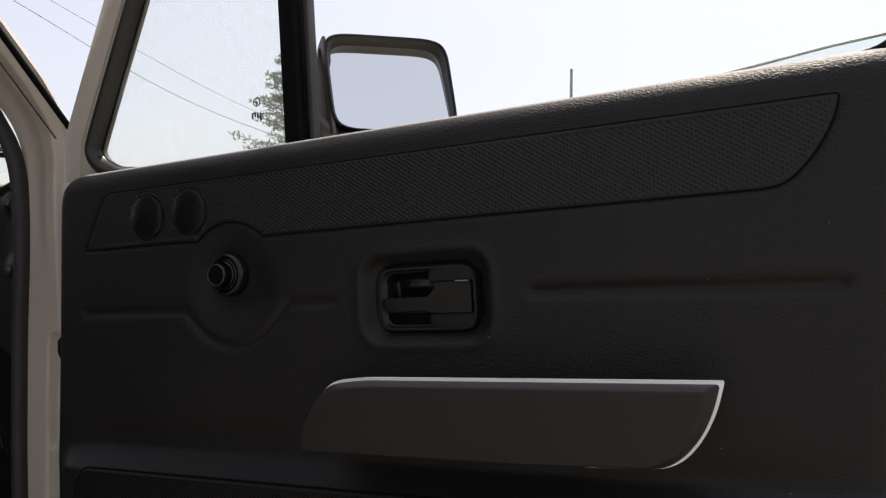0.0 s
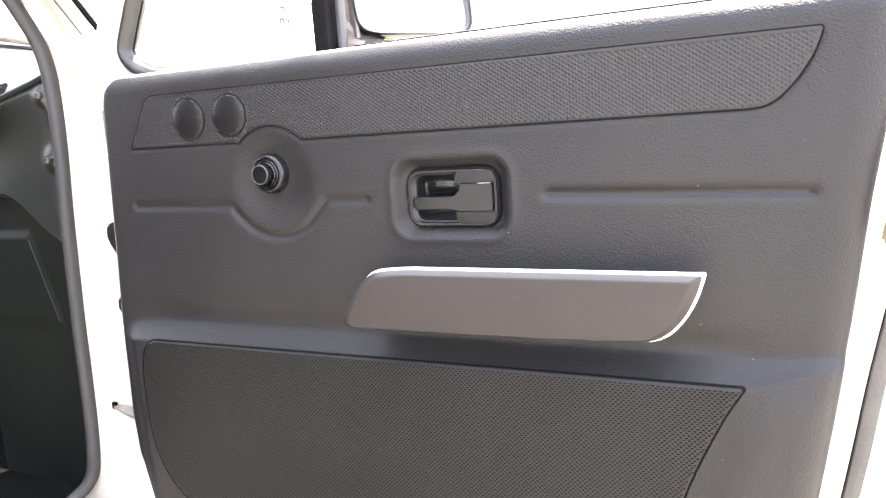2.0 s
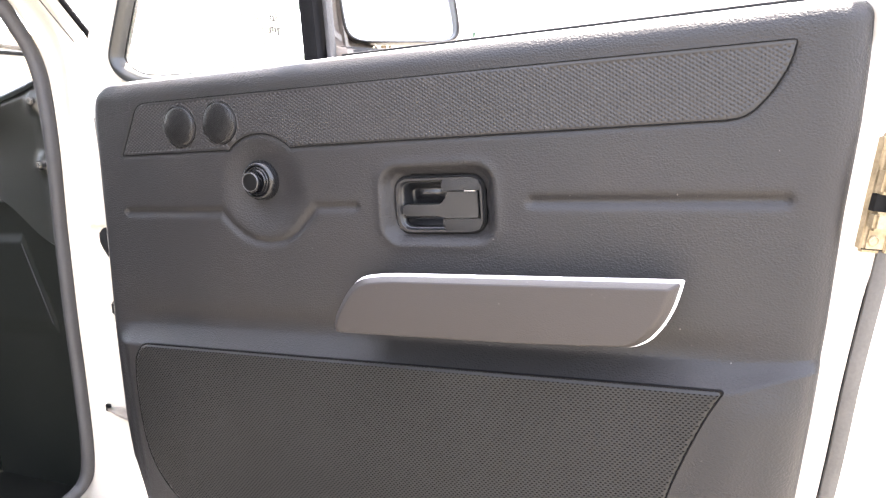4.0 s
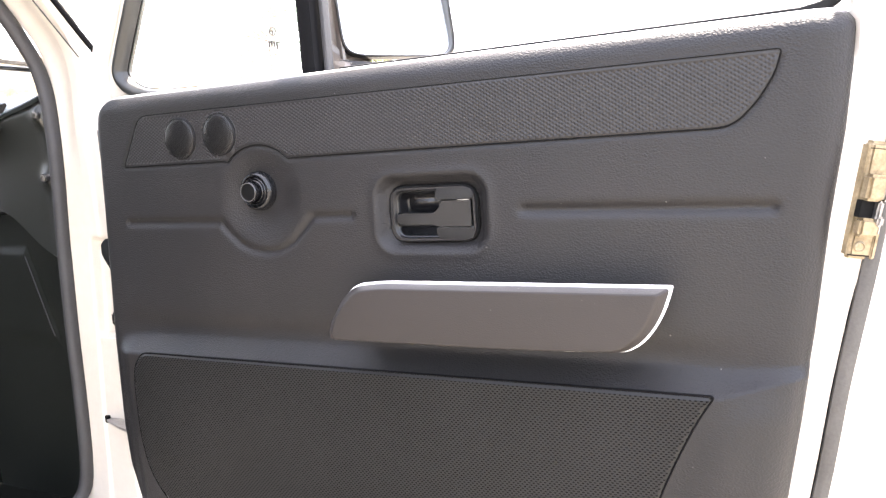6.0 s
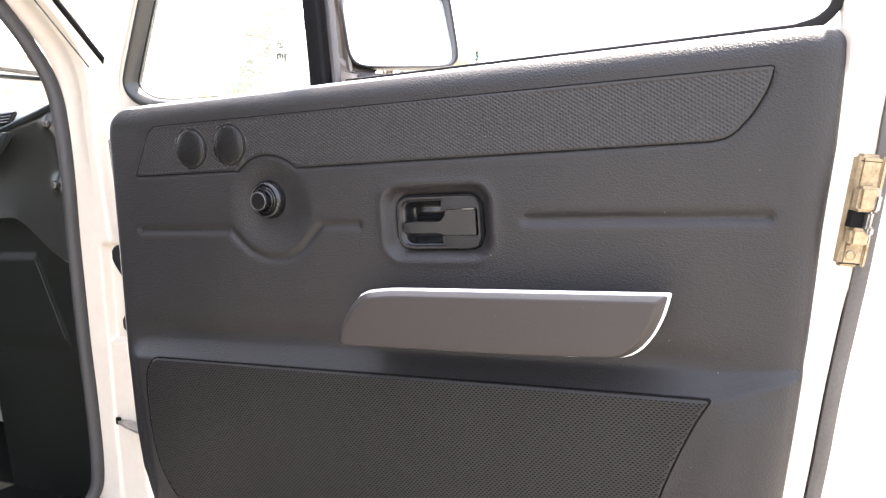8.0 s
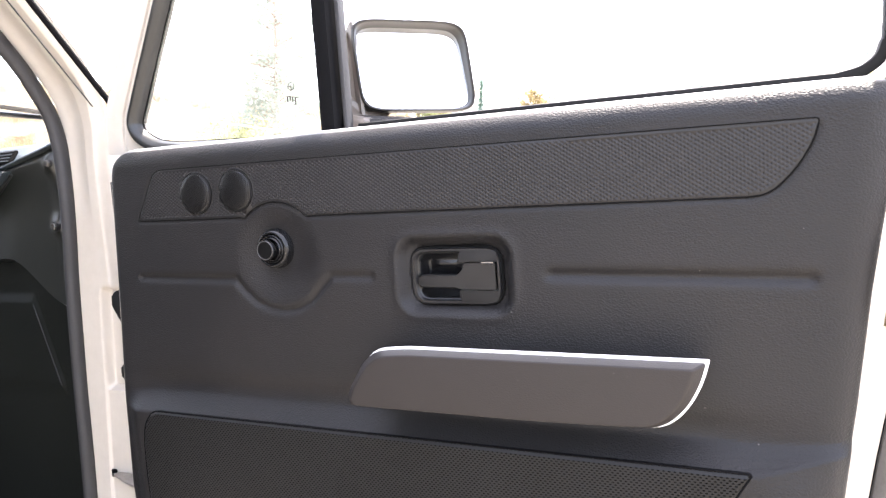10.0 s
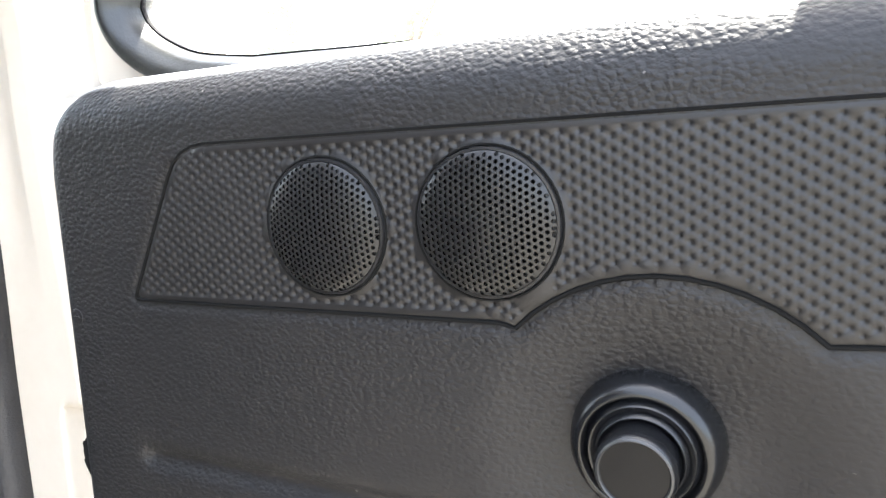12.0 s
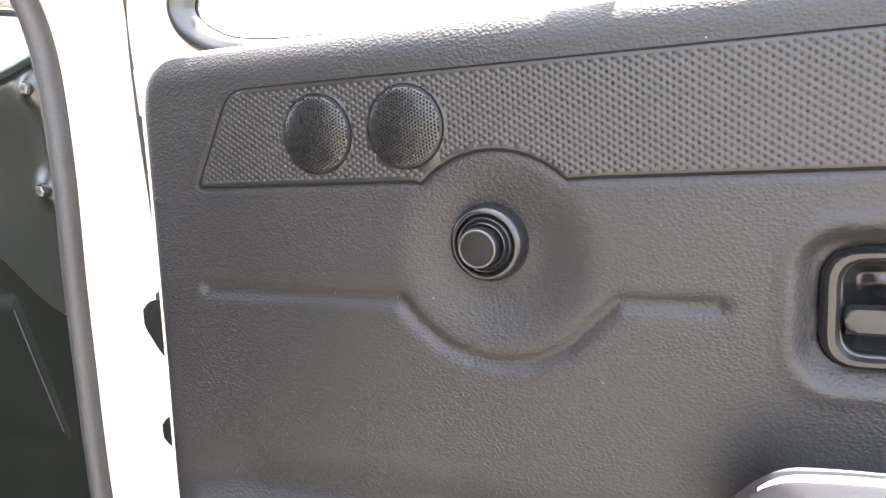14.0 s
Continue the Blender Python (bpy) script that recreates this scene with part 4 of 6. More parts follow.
def mirror_outline(k, n=44, power=6.5):
    """A squarish oval with soft corners, its outer end lower than its inner one."""
    pts = []
    for i in range(n):
        a = 2 * math.pi * (i + 0.5) / n
        c, s = math.cos(a), math.sin(a)
        u, v = (math.copysign(abs(w) ** (2 / power), w) for w in (c, s))
        p, q = (u + 1) / 2, (v + 1) / 2
        x = (1 - q) * (-0.0765 + 0.1710 * p) + q * (-0.0860 + 0.1680 * p)
        z = (1 - q) * (-0.0610 - 0.0075 * p) + q * (0.0695 - 0.0090 * p)
        pts.append((0.0035 + (x - 0.0035) * k, z * k))
    return pts


def mirror_shell():
    bm, loops = bmesh.new(), []
    for y, k in ((0.034, 0.84), (0.024, 0.905), (0.005, 0.935), (0.001, 0.945), (-0.001, 0.958), (-0.001, 0.976), (0.002, 0.992), (0.007, 1.0), (0.011, 1.0), (0.012, 0.985), (0.014, 0.985), (0.016, 1.0), (0.034, 0.985), (0.050, 0.92), (0.064, 0.78), (0.072, 0.45)):
        loops.append([bm.verts.new((x, y, z)) for x, z in mirror_outline(k)])
    n = len(loops[0])
    for a, b in zip(loops, loops[1:]):
        for i in range(n):
            bm.faces.new((a[i], a[(i + 1) % n], b[(i + 1) % n], b[i]))
    bm.faces.new(loops[-1])
    bm.transform(MIR)
    return bm


mirror = part("door_mirror", mirror_shell(), M_SHELL, door, "black plastic door mirror on a stubby arm")
mg = slab(mirror_outline(0.915), 0.0, 0.004)
mg.transform(MIR @ Matrix.Translation((0, 0.021, 0)) @ Matrix.Rotation(radians(-6), 4, "X"))
part("mirror_glass", mg, M_MIRROR, mirror, "silvered mirror glass", smooth=False)


def extruded_foot():
    """The foot that carries the mirror, tapering out along the sill."""
    bm = bmesh.new()
    rings = [[(0.388, 0.092, 1.232), (0.388, 0.128, 1.232), (0.388, 0.128, 1.264), (0.388, 0.092, 1.264)],
             [(0.430, 0.100, 1.232), (0.430, 0.146, 1.232), (0.430, 0.150, 1.260), (0.430, 0.112, 1.258)],
             [(0.478, 0.112, 1.234), (0.478, 0.160, 1.236), (0.478, 0.164, 1.254), (0.478, 0.130, 1.250)]]
    vs = [[bm.verts.new(p) for p in r] for r in rings]
    for a, b in zip(vs, vs[1:]):
        for i in range(4):
            bm.faces.new((a[i], a[(i + 1) % 4], b[(i + 1) % 4], b[i]))
    bm.faces.new(vs[0][::-1])
    bm.faces.new(vs[-1])
    bmesh.ops.bevel(bm, geom=bm.edges[:], offset=0.004, segments=2, affect="EDGES")
    return bm


def mirror_arm():
    bm = bmesh.new()
    rings = [[(0.366, 0.078, 1.240), (0.412, 0.078, 1.240), (0.412, 0.120, 1.240), (0.366, 0.120, 1.240)],
             [(0.368, 0.084, 1.262), (0.416, 0.090, 1.256), (0.420, 0.135, 1.256), (0.372, 0.135, 1.262)],
             [(0.368, 0.092, 1.305), (0.389, 0.120, 1.262), (0.415, 0.172, 1.266), (0.392, 0.158, 1.305)],
             [(0.378, 0.103, 1.386), (0.378, 0.112, 1.350), (0.400, 0.182, 1.310), (0.392, 0.170, 1.386)]]
    vs = [[bm.verts.new(p) for p in r] for r in rings]
    for a, b in zip(vs, vs[1:]):
        for i in range(4):
            bm.faces.new((a[i], a[(i + 1) % 4], b[(i + 1) % 4], b[i]))
    bm.faces.new(vs[0][::-1])
    bm.faces.new(vs[-1])
    bmesh.ops.bevel(bm, geom=bm.edges[:], offset=0.006, segments=2, affect="EDGES")
    return bm


part("arm", mirror_arm(), M_ARM_SUNLIT, mirror, "satin black arm coloured brown as if sunlit")

part("foot", extruded_foot(), M_SHELL, mirror, "granular black plastic foot")


def housing_side():
    """The flared flank of the mirror housing between its rim and the arm."""
    front, nu, nv = [], 8, 12
    for v in np.linspace(0, 1, nv):
        near = Vector((0.394 - 0.006 * v, 0.108 - 0.005 * v, 1.264 + 0.128 * v))
        far = Vector((0.344 + 0.006 * v, 0.150, 1.250 + 0.118 * v - 0.010 * v * v))
        for u in np.linspace(0, 1, nu):
            front.append(near.lerp(far, u) + Vector((-0.7, -0.7, 0)) * 0.006 * math.sin(math.pi * u))
    n = nu * nv
    verts = front + [p + Vector((0.003, 0.003, 0)) for p in front]
    faces = [(i * nu + j, i * nu + j + 1, (i + 1) * nu + j + 1, (i + 1) * nu + j) for i in range(nv - 1) for j in range(nu - 1)]
    rim = list(range(nu)) + [i * nu + nu - 1 for i in range(1, nv)] + [(nv - 1) * nu + j for j in range(nu - 2, -1, -1)] + [i * nu for i in range(nv - 2, 0, -1)]
    faces += [tuple(n + k for k in f[::-1]) for f in faces] + [(a, b, n + b, n + a) for a, b in zip(rim, rim[1:] + rim[:1])]
    return verts, faces


part("housing_side", housing_side(), M_ARM_SUNLIT, mirror, "satin black flank of the housing, coloured brown as if sunlit")


# ---- the van's front corner ----
van = thing("van_body", (-0.9, -0.3, 0.45), "cream-white van body round the open doorway", "van", VAN)


def front_pillar():
    """One pressed sheet: the hinge post's shut face with its stamped recess, bending into the raking windscreen pillar, and turned back at its outer edge."""
    bend = smooth_path([(0, 0.098, 1.240), (0, 0.098, 1.295), (0, 0.084, 1.350), (0, 0.050, 1.400), (0, -0.040, 1.512), (0, -0.180, 1.686), (0, -0.324, 1.865)], False, 8)
    line = [(0.098, z) for z in np.linspace(0.42, 1.235, 132)] + [(p.y, p.z) for p in bend]
    ys, zs = np.array(line).T
    ty, tz = np.gradient(ys), np.gradient(zs)
    size = np.hypot(ty, tz)
    back = np.stack([tz / size, -ty / size], -1)
    inner = np.interp(zs, [0.42, 0.47, 0.525, 0.589, 0.707, 0.821, 0.91, 1.019, 1.136, 1.246, 1.335, 1.865], [-0.34, -0.31, -0.268, -0.244, -0.236, -0.231, -0.224, -0.216, -0.206, -0.204, -0.205, -0.236])
    outer = np.interp(zs, [0.9, 1.10, 1.18, 1.26, 1.325, 1.40, 1.865], [-0.124, -0.124, -0.125, -0.122, -0.115, -0.107, -0.135])
    cols = np.linspace(0, 1, 46)
    x = inner[:, None] + (outer - inner)[:, None] * cols
    z = np.repeat(zs[:, None], len(cols), 1)
    edge = np.interp(z, [0.60, 0.82, 1.013], [-0.200, -0.184, -0.167])
    d = 0.019 * ss(-0.003, -0.011, box_distance(x - edge, z, 0.10, 0.918, 0.10, 0.098, 0.016))
    crease = np.interp(z, [0.50, 0.58, 0.665, 0.818], [-0.206, -0.199, -0.193, -0.179])
    d += 0.004 * ss(-0.002, 0.002, x - crease) * ss(0.835, 0.815, z)
    # a soft hollow beside the doorway and a rounded outer edge
    d += 0.006 * np.sin(math.pi * np.clip(cols[None, :] * 1.7, 0, 1)) * ss(1.05, 1.25, z)
    d += 0.020 * ss(0.015, 0.0, outer[:, None] - x)
    verts = np.stack([x, ys[:, None] + d * back[:, :1], z + d * back[:, 1:]], -1)
    up = ss(1.24, 1.33, zs)
    deep = 0.072 - 0.046 * up
    turn = np.stack([outer + 0.003 - 0.010 * up, ys + deep * back[:, 0], zs + deep * back[:, 1]], -1)
    wing = np.stack([outer + 0.003 - 0.05 * up, np.where(up > 0.5, ys + 0.062 * back[:, 0], 0.40), np.where(up > 0.5, zs + 0.062 * back[:, 1], np.minimum(zs, 1.02))], -1)
    verts = np.concatenate([verts, turn[:, None, :], wing[:, None, :]], 1)
    nr, nc = verts.shape[:2]
    i, j = np.meshgrid(np.arange(nr - 1), np.arange(nc - 1), indexing="ij")
    a = i * nc + j
    return verts.reshape(-1, 3).tolist(), np.stack([a, a + 1, a + nc + 1, a + nc], -1).reshape(-1, 4).tolist()


part("front_pillar", front_pillar(), M_WHITE, van, "cream-white painted hinge post and windscreen pillar", sharp=60)
part("drip_rubber", sweep([(-0.099, 0.112, 1.330), (-0.107, -0.02, 1.494), (-0.128, -0.315, 1.862)], disc_profile(0.0050, 8), up=(1, 0, 0)), M_PIPING, van, "thin black rubber along the pillar")
part("pillar_crease", sweep([(-0.124, 0.098, 1.325), (-0.132, -0.03, 1.485), (-0.152, -0.322, 1.852)], disc_profile(0.0013, 6), up=(1, 0, 0)), M_SEAL, van, "thin dark joint along the pillar")

# grey-black slab added to draw the shade inside the hinge gap
part("gap_strip", slab([(-0.146, 1.318), (-0.146, 0.55), (-0.050, 0.55), (-0.050, 1.24), (-0.075, 1.30), (-0.105, 1.322)], 0.1205, 0.125), M_SEAL, van, "grey-black strip standing in for the dark hinge gap")
SEAL_LINE = smooth_path([(-0.285, -0.9, 0.478), (-0.285, -0.25, 0.478), (-0.284, -0.02, 0.480), (-0.278, 0.055, 0.492), (-0.268, 0.086, 0.520), (-0.256, 0.092, 0.585), (-0.247, 0.092, 0.707), (-0.242, 0.092, 0.821), (-0.236, 0.092, 0.910), (-0.228, 0.092, 1.019), (-0.217, 0.092, 1.136), (-0.213, 0.090, 1.246), (-0.213, 0.080, 1.311), (-0.213, 0.057, 1.358), (-0.214, 0.028, 1.404), (-0.218, -0.06, 1.515), (-0.232, -0.30, 1.815), (-0.24, -0.45, 1.86), (-0.24, -0.95, 1.87)], False, 12)


def even_steps(points, step):
    """The same line with points an even step apart."""
    run = np.concatenate([[0.0], np.cumsum([(b - a).length for a, b in zip(points, points[1:])])])
    at = np.arange(0.0, run[-1], step)
    return [Vector(p) for p in np.stack([np.interp(at, run, [p[k] for p in points]) for k in range(3)], -1)]


SEAL_LINE = [p + Vector((0.0065, 0, 0)) for p in even_steps(SEAL_LINE, 0.0019)]
part("door_seal", sweep(SEAL_LINE, rounded([(-0.011, -0.012), (0.0105, -0.012), (0.0125, 0.004), (0.005, 0.0145), (-0.007, 0.0135), (-0.0118, 0.002)], 0.006, 3), up=(0.3, -0.95, 0.1), scale=[1.0 if k % 2 else 0.975 for k in range(len(SEAL_LINE))]), M_SEAL, van, "ribbed grey-black rubber doorway seal")

# rubber-covered hinge knuckles on the post
for outline in ([(-0.066, 1.017), (-0.092, 1.013), (-0.1005, 0.998), (-0.0965, 0.984), (-0.080, 0.958), (-0.066, 0.948)], [(-0.068, 0.893), (-0.091, 0.888), (-0.0985, 0.873), (-0.093, 0.858), (-0.068, 0.850)]):
    part("hinge_knuckle", slab(rounded(outline, 0.008, 4), 0.066, 0.112, 0.003, 2), M_RUBBER, van, "black rubber-covered hinge knuckle")

# doorway sill and the dark cab behind it
part("sill", box(-0.282, -0.095, -1.0, 0.13, 0.40, 0.462, 0.012, 3), M_WHITE, van, "cream-white painted sill")
part("cab_floor", box(-1.70, -0.30, -1.05, 0.50, 0.43, 0.455), M_CARPET, van, "dark carpeted cab floor")
part("front_bulkhead", box(-1.72, -0.215, 0.44, 0.47, 0.40, 1.05), M_CARPET, van)
# unseen cab walls, added dark to keep bounced light off the footwell
part("far_side", box(-1.74, -1.70, -1.05, 0.50, 0.40, 1.30), M_DASH, van)
part("rear_bulkhead", box(-1.74, -0.12, -1.09, -1.05, 0.40, 1.90), M_DASH, van)
# roof, sides, tail and nose close the body
def side_wall(x0, x1):
    """A side of the load space: pressed swage line, wheel arch and rounded roof edge."""
    prof = [(0.42, 0.0), (0.95, 0.0), (1.00, -0.012), (1.06, -0.012), (1.10, 0.0), (1.60, -0.01), (1.80, -0.04), (1.89, -0.10)]
    ys = [-1.02, -1.8, -2.1, -2.2, -2.4, -2.6, -2.8, -2.9, -3.3, -3.62]
    sign = 1 if x1 > x0 else -1
    bm, grid = bmesh.new(), []
    for y in ys:
        arch = 0.42 + 0.30 * math.sqrt(max(0.0, 1 - ((y + 2.5) / 0.40) ** 2))
        grid.append([(x1 + sign * o, y, max(z, arch) if z < 0.8 else z) for z, o in prof])
    for shift in (0.0, -0.03 * sign):
        vs = [[bm.verts.new((x + shift, y, z)) for x, y, z in row] for row in grid]
        for a, b in zip(vs, vs[1:]):
            for k in range(len(prof) - 1):
                bm.faces.new((a[k], a[k + 1], b[k + 1], b[k]))
    return bm


def extruded(profile, x0, x1, bevel=0.02):
    bm = bmesh.new()
    a = [bm.verts.new((x0, y, z)) for y, z in profile]
    b = [bm.verts.new((x1, y, z)) for y, z in profile]
    bm.faces.new(a)
    bm.faces.new(b[::-1])
    n = len(profile)
    for k in range(n):
        bm.faces.new((a[k], a[(k + 1) % n], b[(k + 1) % n], b[k]))
    bmesh.ops.bevel(bm, geom=bm.edges[:], offset=bevel, segments=3, affect="EDGES")
    return bm


part("roof", box(-1.76, -0.13, -3.64, -0.30, 1.875, 1.915, 0.015, 3), M_WHITE, van, "cream-white van roof")
part("side_panel", side_wall(-0.14, -0.10), M_WHITE, van, "cream-white pressed steel side")
part("side_panel", side_wall(-1.72, -1.76), M_WHITE, van, "cream-white pressed steel side")
part("far_upper_side", box(-1.75, -1.71, -1.05, -0.75, 1.30, 1.88, 0.01), M_WHITE, van)
part("load_floor", box(-1.72, -0.14, -3.62, -1.06, 0.43, 0.46), M_CARPET, van)
tail = part("tailgate", box(-1.74, -0.12, -3.66, -3.62, 0.45, 1.88, 0.015, 3), M_WHITE, van, "cream-white tailgate")
part("rear_window", box(-1.55, -0.31, -3.668, -3.658, 1.15, 1.68, 0.004), M_PANE, tail)
part("nose", extruded([(0.40, 0.40), (0.40, 1.10), (0.62, 1.02), (0.98, 0.86), (1.10, 0.70), (1.12, 0.42)], -1.74, -0.122, 0.025), M_WHITE, van, "cream-white sloping bonnet and wings")
part("front_bumper", box(-1.76, -0.10, 1.06, 1.22, 0.40, 0.56, 0.04, 4), M_PIPING, van, "black plastic bumper")
for x in (-1.50, -0.36):
    part("headlight", box(x - 0.14, x + 0.14, 1.05, 1.125, 0.66, 0.80, 0.02, 3), M_GLASS_LENS, van, "clear rectangular headlight")
for x, y in ((-0.22, 0.42), (-1.64, 0.42), (-0.22, -2.5), (-1.64, -2.5)):
    hub = VAN.inverted() @ Vector(((VAN @ Vector((x, y, 0.3))).x, (VAN @ Vector((x, y, 0.3))).y, 0.315))
    side = 1 if x > -0.9 else -1
    turn = Matrix.Translation(hub) @ Matrix.Rotation(radians(90 * side), 4, "Z")
    tyre = revolve(0, 0, [(0.20, 0.085), (0.29, 0.095), (0.315, 0.075), (0.318, 0.0), (0.315, -0.075), (0.29, -0.095), (0.20, -0.085)], 36)
    tyre.transform(turn)
    rim = revolve(0, 0, [(0.0, 0.045), (0.06, 0.055), (0.075, 0.035), (0.17, 0.045), (0.19, 0.080), (0.205, 0.086), (0.205, 0.0), (0.0, 0.0)], 36)
    rim.transform(turn)
    wheel = part("wheel", tyre, M_PIPING, van, "black rubber tyre")
    part("rim", rim, M_POLE, wheel, "grey steel rim")

# dash end and trims in the footwell
def lip_height(x):
    return max(1.236, 1.276 + (0.26 if x < -0.262 else 0.1) * (x + 0.262))


def dash_end():
    xs, rows = np.linspace(-0.56, -0.222, 90), []
    for k in np.linspace(0, 1, 70):
        row = []
        for x in xs:
            top = lip_height(x) - 0.002
            bottom = 0.955 + 0.10 * float(ss(-0.28, -0.42, np.array(x)))
            z = bottom + (top - bottom) * k
            y = 0.122 + 0.055 * float(ss(-0.28, -0.222, np.array(x))) + 0.020 * math.sin(k * math.pi) * 0.4 - 0.10 * max(0, -0.30 - x)
            y += 0.008 * float(ss(0.95, 1.0, np.array(k))) + 0.03 * float(ss(0.06, 0.0, np.array(k)))
            for sx, sz in ((-0.2805, 1.2395), (-0.2840, 1.1235)):
                y -= 0.011 * math.exp(-((x - sx) ** 2 + (z - sz) ** 2) / 0.00026)
            row.append((x, y, z))
        rows.append(row)
    n = len(xs)
    return [v for r in rows for v in r], [(i * n + j, i * n + j + 1, (i + 1) * n + j + 1, (i + 1) * n + j) for i in range(69) for j in range(n - 1)]


dash = part("dash_end", dash_end(), M_DASH_END, van, "dark vinyl end of the dashboard with two screws")
for sx, sz in ((-0.2805, 1.2395), (-0.2840, 1.1235)):
    part("cup_washer", revolve(sx, sz, [(0.0100, -0.002), (0.0095, 0.0062), (0.0082, 0.0080), (0.0066, 0.0072)], 24, 0.1245), M_GLOSSY, dash)
    part("screw", revolve(sx, sz, [(0.0070, 0.004), (0.0070, 0.0098), (0.0056, 0.0110), (0.0026, 0.0110), (0.0024, 0.0096), (0.0, 0.0096)], 6, 0.1245), M_OLD_SCREW, dash, "tarnished screw head with a worn socket", sharp=20)


def dash_top():
    """The padded top: a rolled front lip, a slope up to the crest and a flat shelf to the screen."""
    verts, faces = [], []
    xs = list(np.linspace(-0.228, -0.50, 28)) + list(np.linspace(-0.60, -1.66, 12))
    for x in xs:
        z, crest, back = lip_height(x), 1.283 + 0.02 * (x + 0.29) * (x > -0.6), min(0.03, 0.10 * max(0.0, -0.30 - x))
        for y, h in ((0.150, z - 0.006), (0.124, z - 0.004), (0.118, z - 0.002), (0.119, z + 0.001), (0.128, z + 0.003), (0.156, max(crest - 0.006, z + 0.010)), (0.176, max(crest, z + 0.014)), (0.44, 1.294)):
            verts.append((x, y - back * (y < 0.3), h))
    n = 8
    for a in range(len(xs) - 1):
        for k in range(n - 1):
            q = a * n + k
            faces.append((q, q + 1, q + n + 1, q + n))
    return verts, faces


top = part("dash_top", dash_top(), M_DASH_TOP, van, "blue-grey dashboard top")
SLOPE = Matrix.Translation((-0.412, 0.123, 1.2575)) @ Matrix.Rotation(radians(-38), 4, "X")
vent = part("air_vent", box(-0.036, 0.034, -0.003, 0.004, -0.016, 0.016, 0.002, 2, SLOPE), M_DARK, top, "black air vent")
for k in range(4):
    part("vent_slat", box(-0.033, 0.031, -0.0045, -0.002, -0.0125 + k * 0.0075, -0.0105 + k * 0.0075, 0, 2, SLOPE), M_GLOSSY, vent)
part("fascia", slab(rounded([(-0.378, 1.231), (-0.455, 1.160), (-0.60, 1.150), (-0.60, 1.231)], 0.006), 0.098, 0.116, 0.003), M_DASH_TOP, van, "blue-grey instrument fascia")
part("fascia_edge", sweep([(-0.374, 0.110, 1.224), (-0.412, 0.108, 1.192), (-0.450, 0.104, 1.158)], disc_profile(0.0035, 8)), M_DASH_END, van)


def kick_trim():
    verts, faces = [], []
    xs = np.linspace(-0.60, -0.225, 120)
    for k in np.linspace(0, 1, 70):
        z = 0.44 + 0.64 * k
        for x in xs:
            edge = -0.394 + 0.055 * (0.977 - z) / 0.173
            y = 0.14 + 0.06 * float(ss(-0.29, -0.225, np.array(x))) - 0.005 * float(ss(edge + 0.002, edge - 0.005, np.array(x))) * float(ss(0.78, 0.82, np.array(z)) * ss(0.986, 0.978, np.array(z)))
            verts.append((x, y, z))
    n = len(xs)
    for i in range(69):
        for j in range(n - 1):
            faces.append((i * n + j, i * n + j + 1, (i + 1) * n + j + 1, (i + 1) * n + j))
    return verts, faces


kick = part("kick_trim", kick_trim(), M_DASH, van, "dark moulded footwell trim")
part("trim_edge", sweep([(-0.392, 0.1305, 0.972), (-0.369, 0.1305, 0.90), (-0.341, 0.1310, 0.812)], disc_profile(0.0011, 6)), M_LEVER, kick, "pale edge of the trim")
part("trim_clip", revolve(-0.296, 0.772, [(0.007, -0.004), (0.006, 0.004), (0.0, 0.006)], 14, 0.142), M_LEVER, kick)
# near-black sheet added behind the trims, so the gap looks shaded
part("shadow_gap", box(-0.60, -0.222, 0.205, 0.215, 0.90, 1.10), M_DARK, kick)

# windscreen, wiper and check strap
screen = part("windscreen", ([(-1.64, 0.150, 1.30), (-0.200, 0.150, 1.30), (-0.235, -0.300, 1.862), (-1.61, -0.300, 1.862)], [(0, 1, 2, 3)]), M_SCREEN, van, "clear windscreen", smooth=False)
screen.visible_shadow = False
wiper = part("wiper", sweep([(-0.285, 0.137, 1.331), (-0.48, 0.105, 1.371), (-0.70, 0.070, 1.415)], disc_profile(0.0045, 8)), M_PIPING, van, "black wiper lying on the screen")
part("wiper_blade", sweep([(-0.262, 0.146, 1.3195), (-0.48, 0.120, 1.352), (-0.72, 0.092, 1.387)], disc_profile(0.0050, 8)), M_GLOSSY, wiper)
STRAP = smooth_path([(-0.183, 0.108, 0.666), (-0.168, 0.098, 0.667), (-0.145, 0.088, 0.669), (-0.115, 0.078, 0.669), (-0.060, 0.070, 0.668)], False, 5)
strap = part("check_strap", sweep(STRAP, rounded([(-0.011, -0.0016), (0.011, -0.0016), (0.011, 0.0016), (-0.011, 0.0016)], 0.001, 2), up=(0, 0, 1), scale=[0.45 + 0.55 * math.sin(math.pi * min(1.0, 0.12 + k / 14)) if k < 8 else 1.0 for k in range(len(STRAP))]), M_SCREW, van, "steel door check strap")
part("strap_slot", box(-0.1885, -0.1775, 0.0955, 0.1010, 0.6600, 0.6740, 0.001), M_DARK, strap)
part("strap_spring", sweep([p + Vector((0, -0.003, -0.0065)) for p in STRAP[5:]], disc_profile(0.0026, 7), up=(0, 0, 1)), M_SCREW, strap)


# ---- the yard and the country beyond ----
def ground_height(x, y):
    bank = 1.45 * ss(7.0, 17.0, -x) * ss(4.0, 14.0, y) * ss(90, 45, y)
    far = 0.75 * ss(50, 100, y) * ss(-60, -20, x)
    soft = 0.05 * np.sin(x * 0.31 + 1.0) * np.cos(y * 0.27) * ss(4, 12, np.hypot(x, y))
    return bank + far + soft


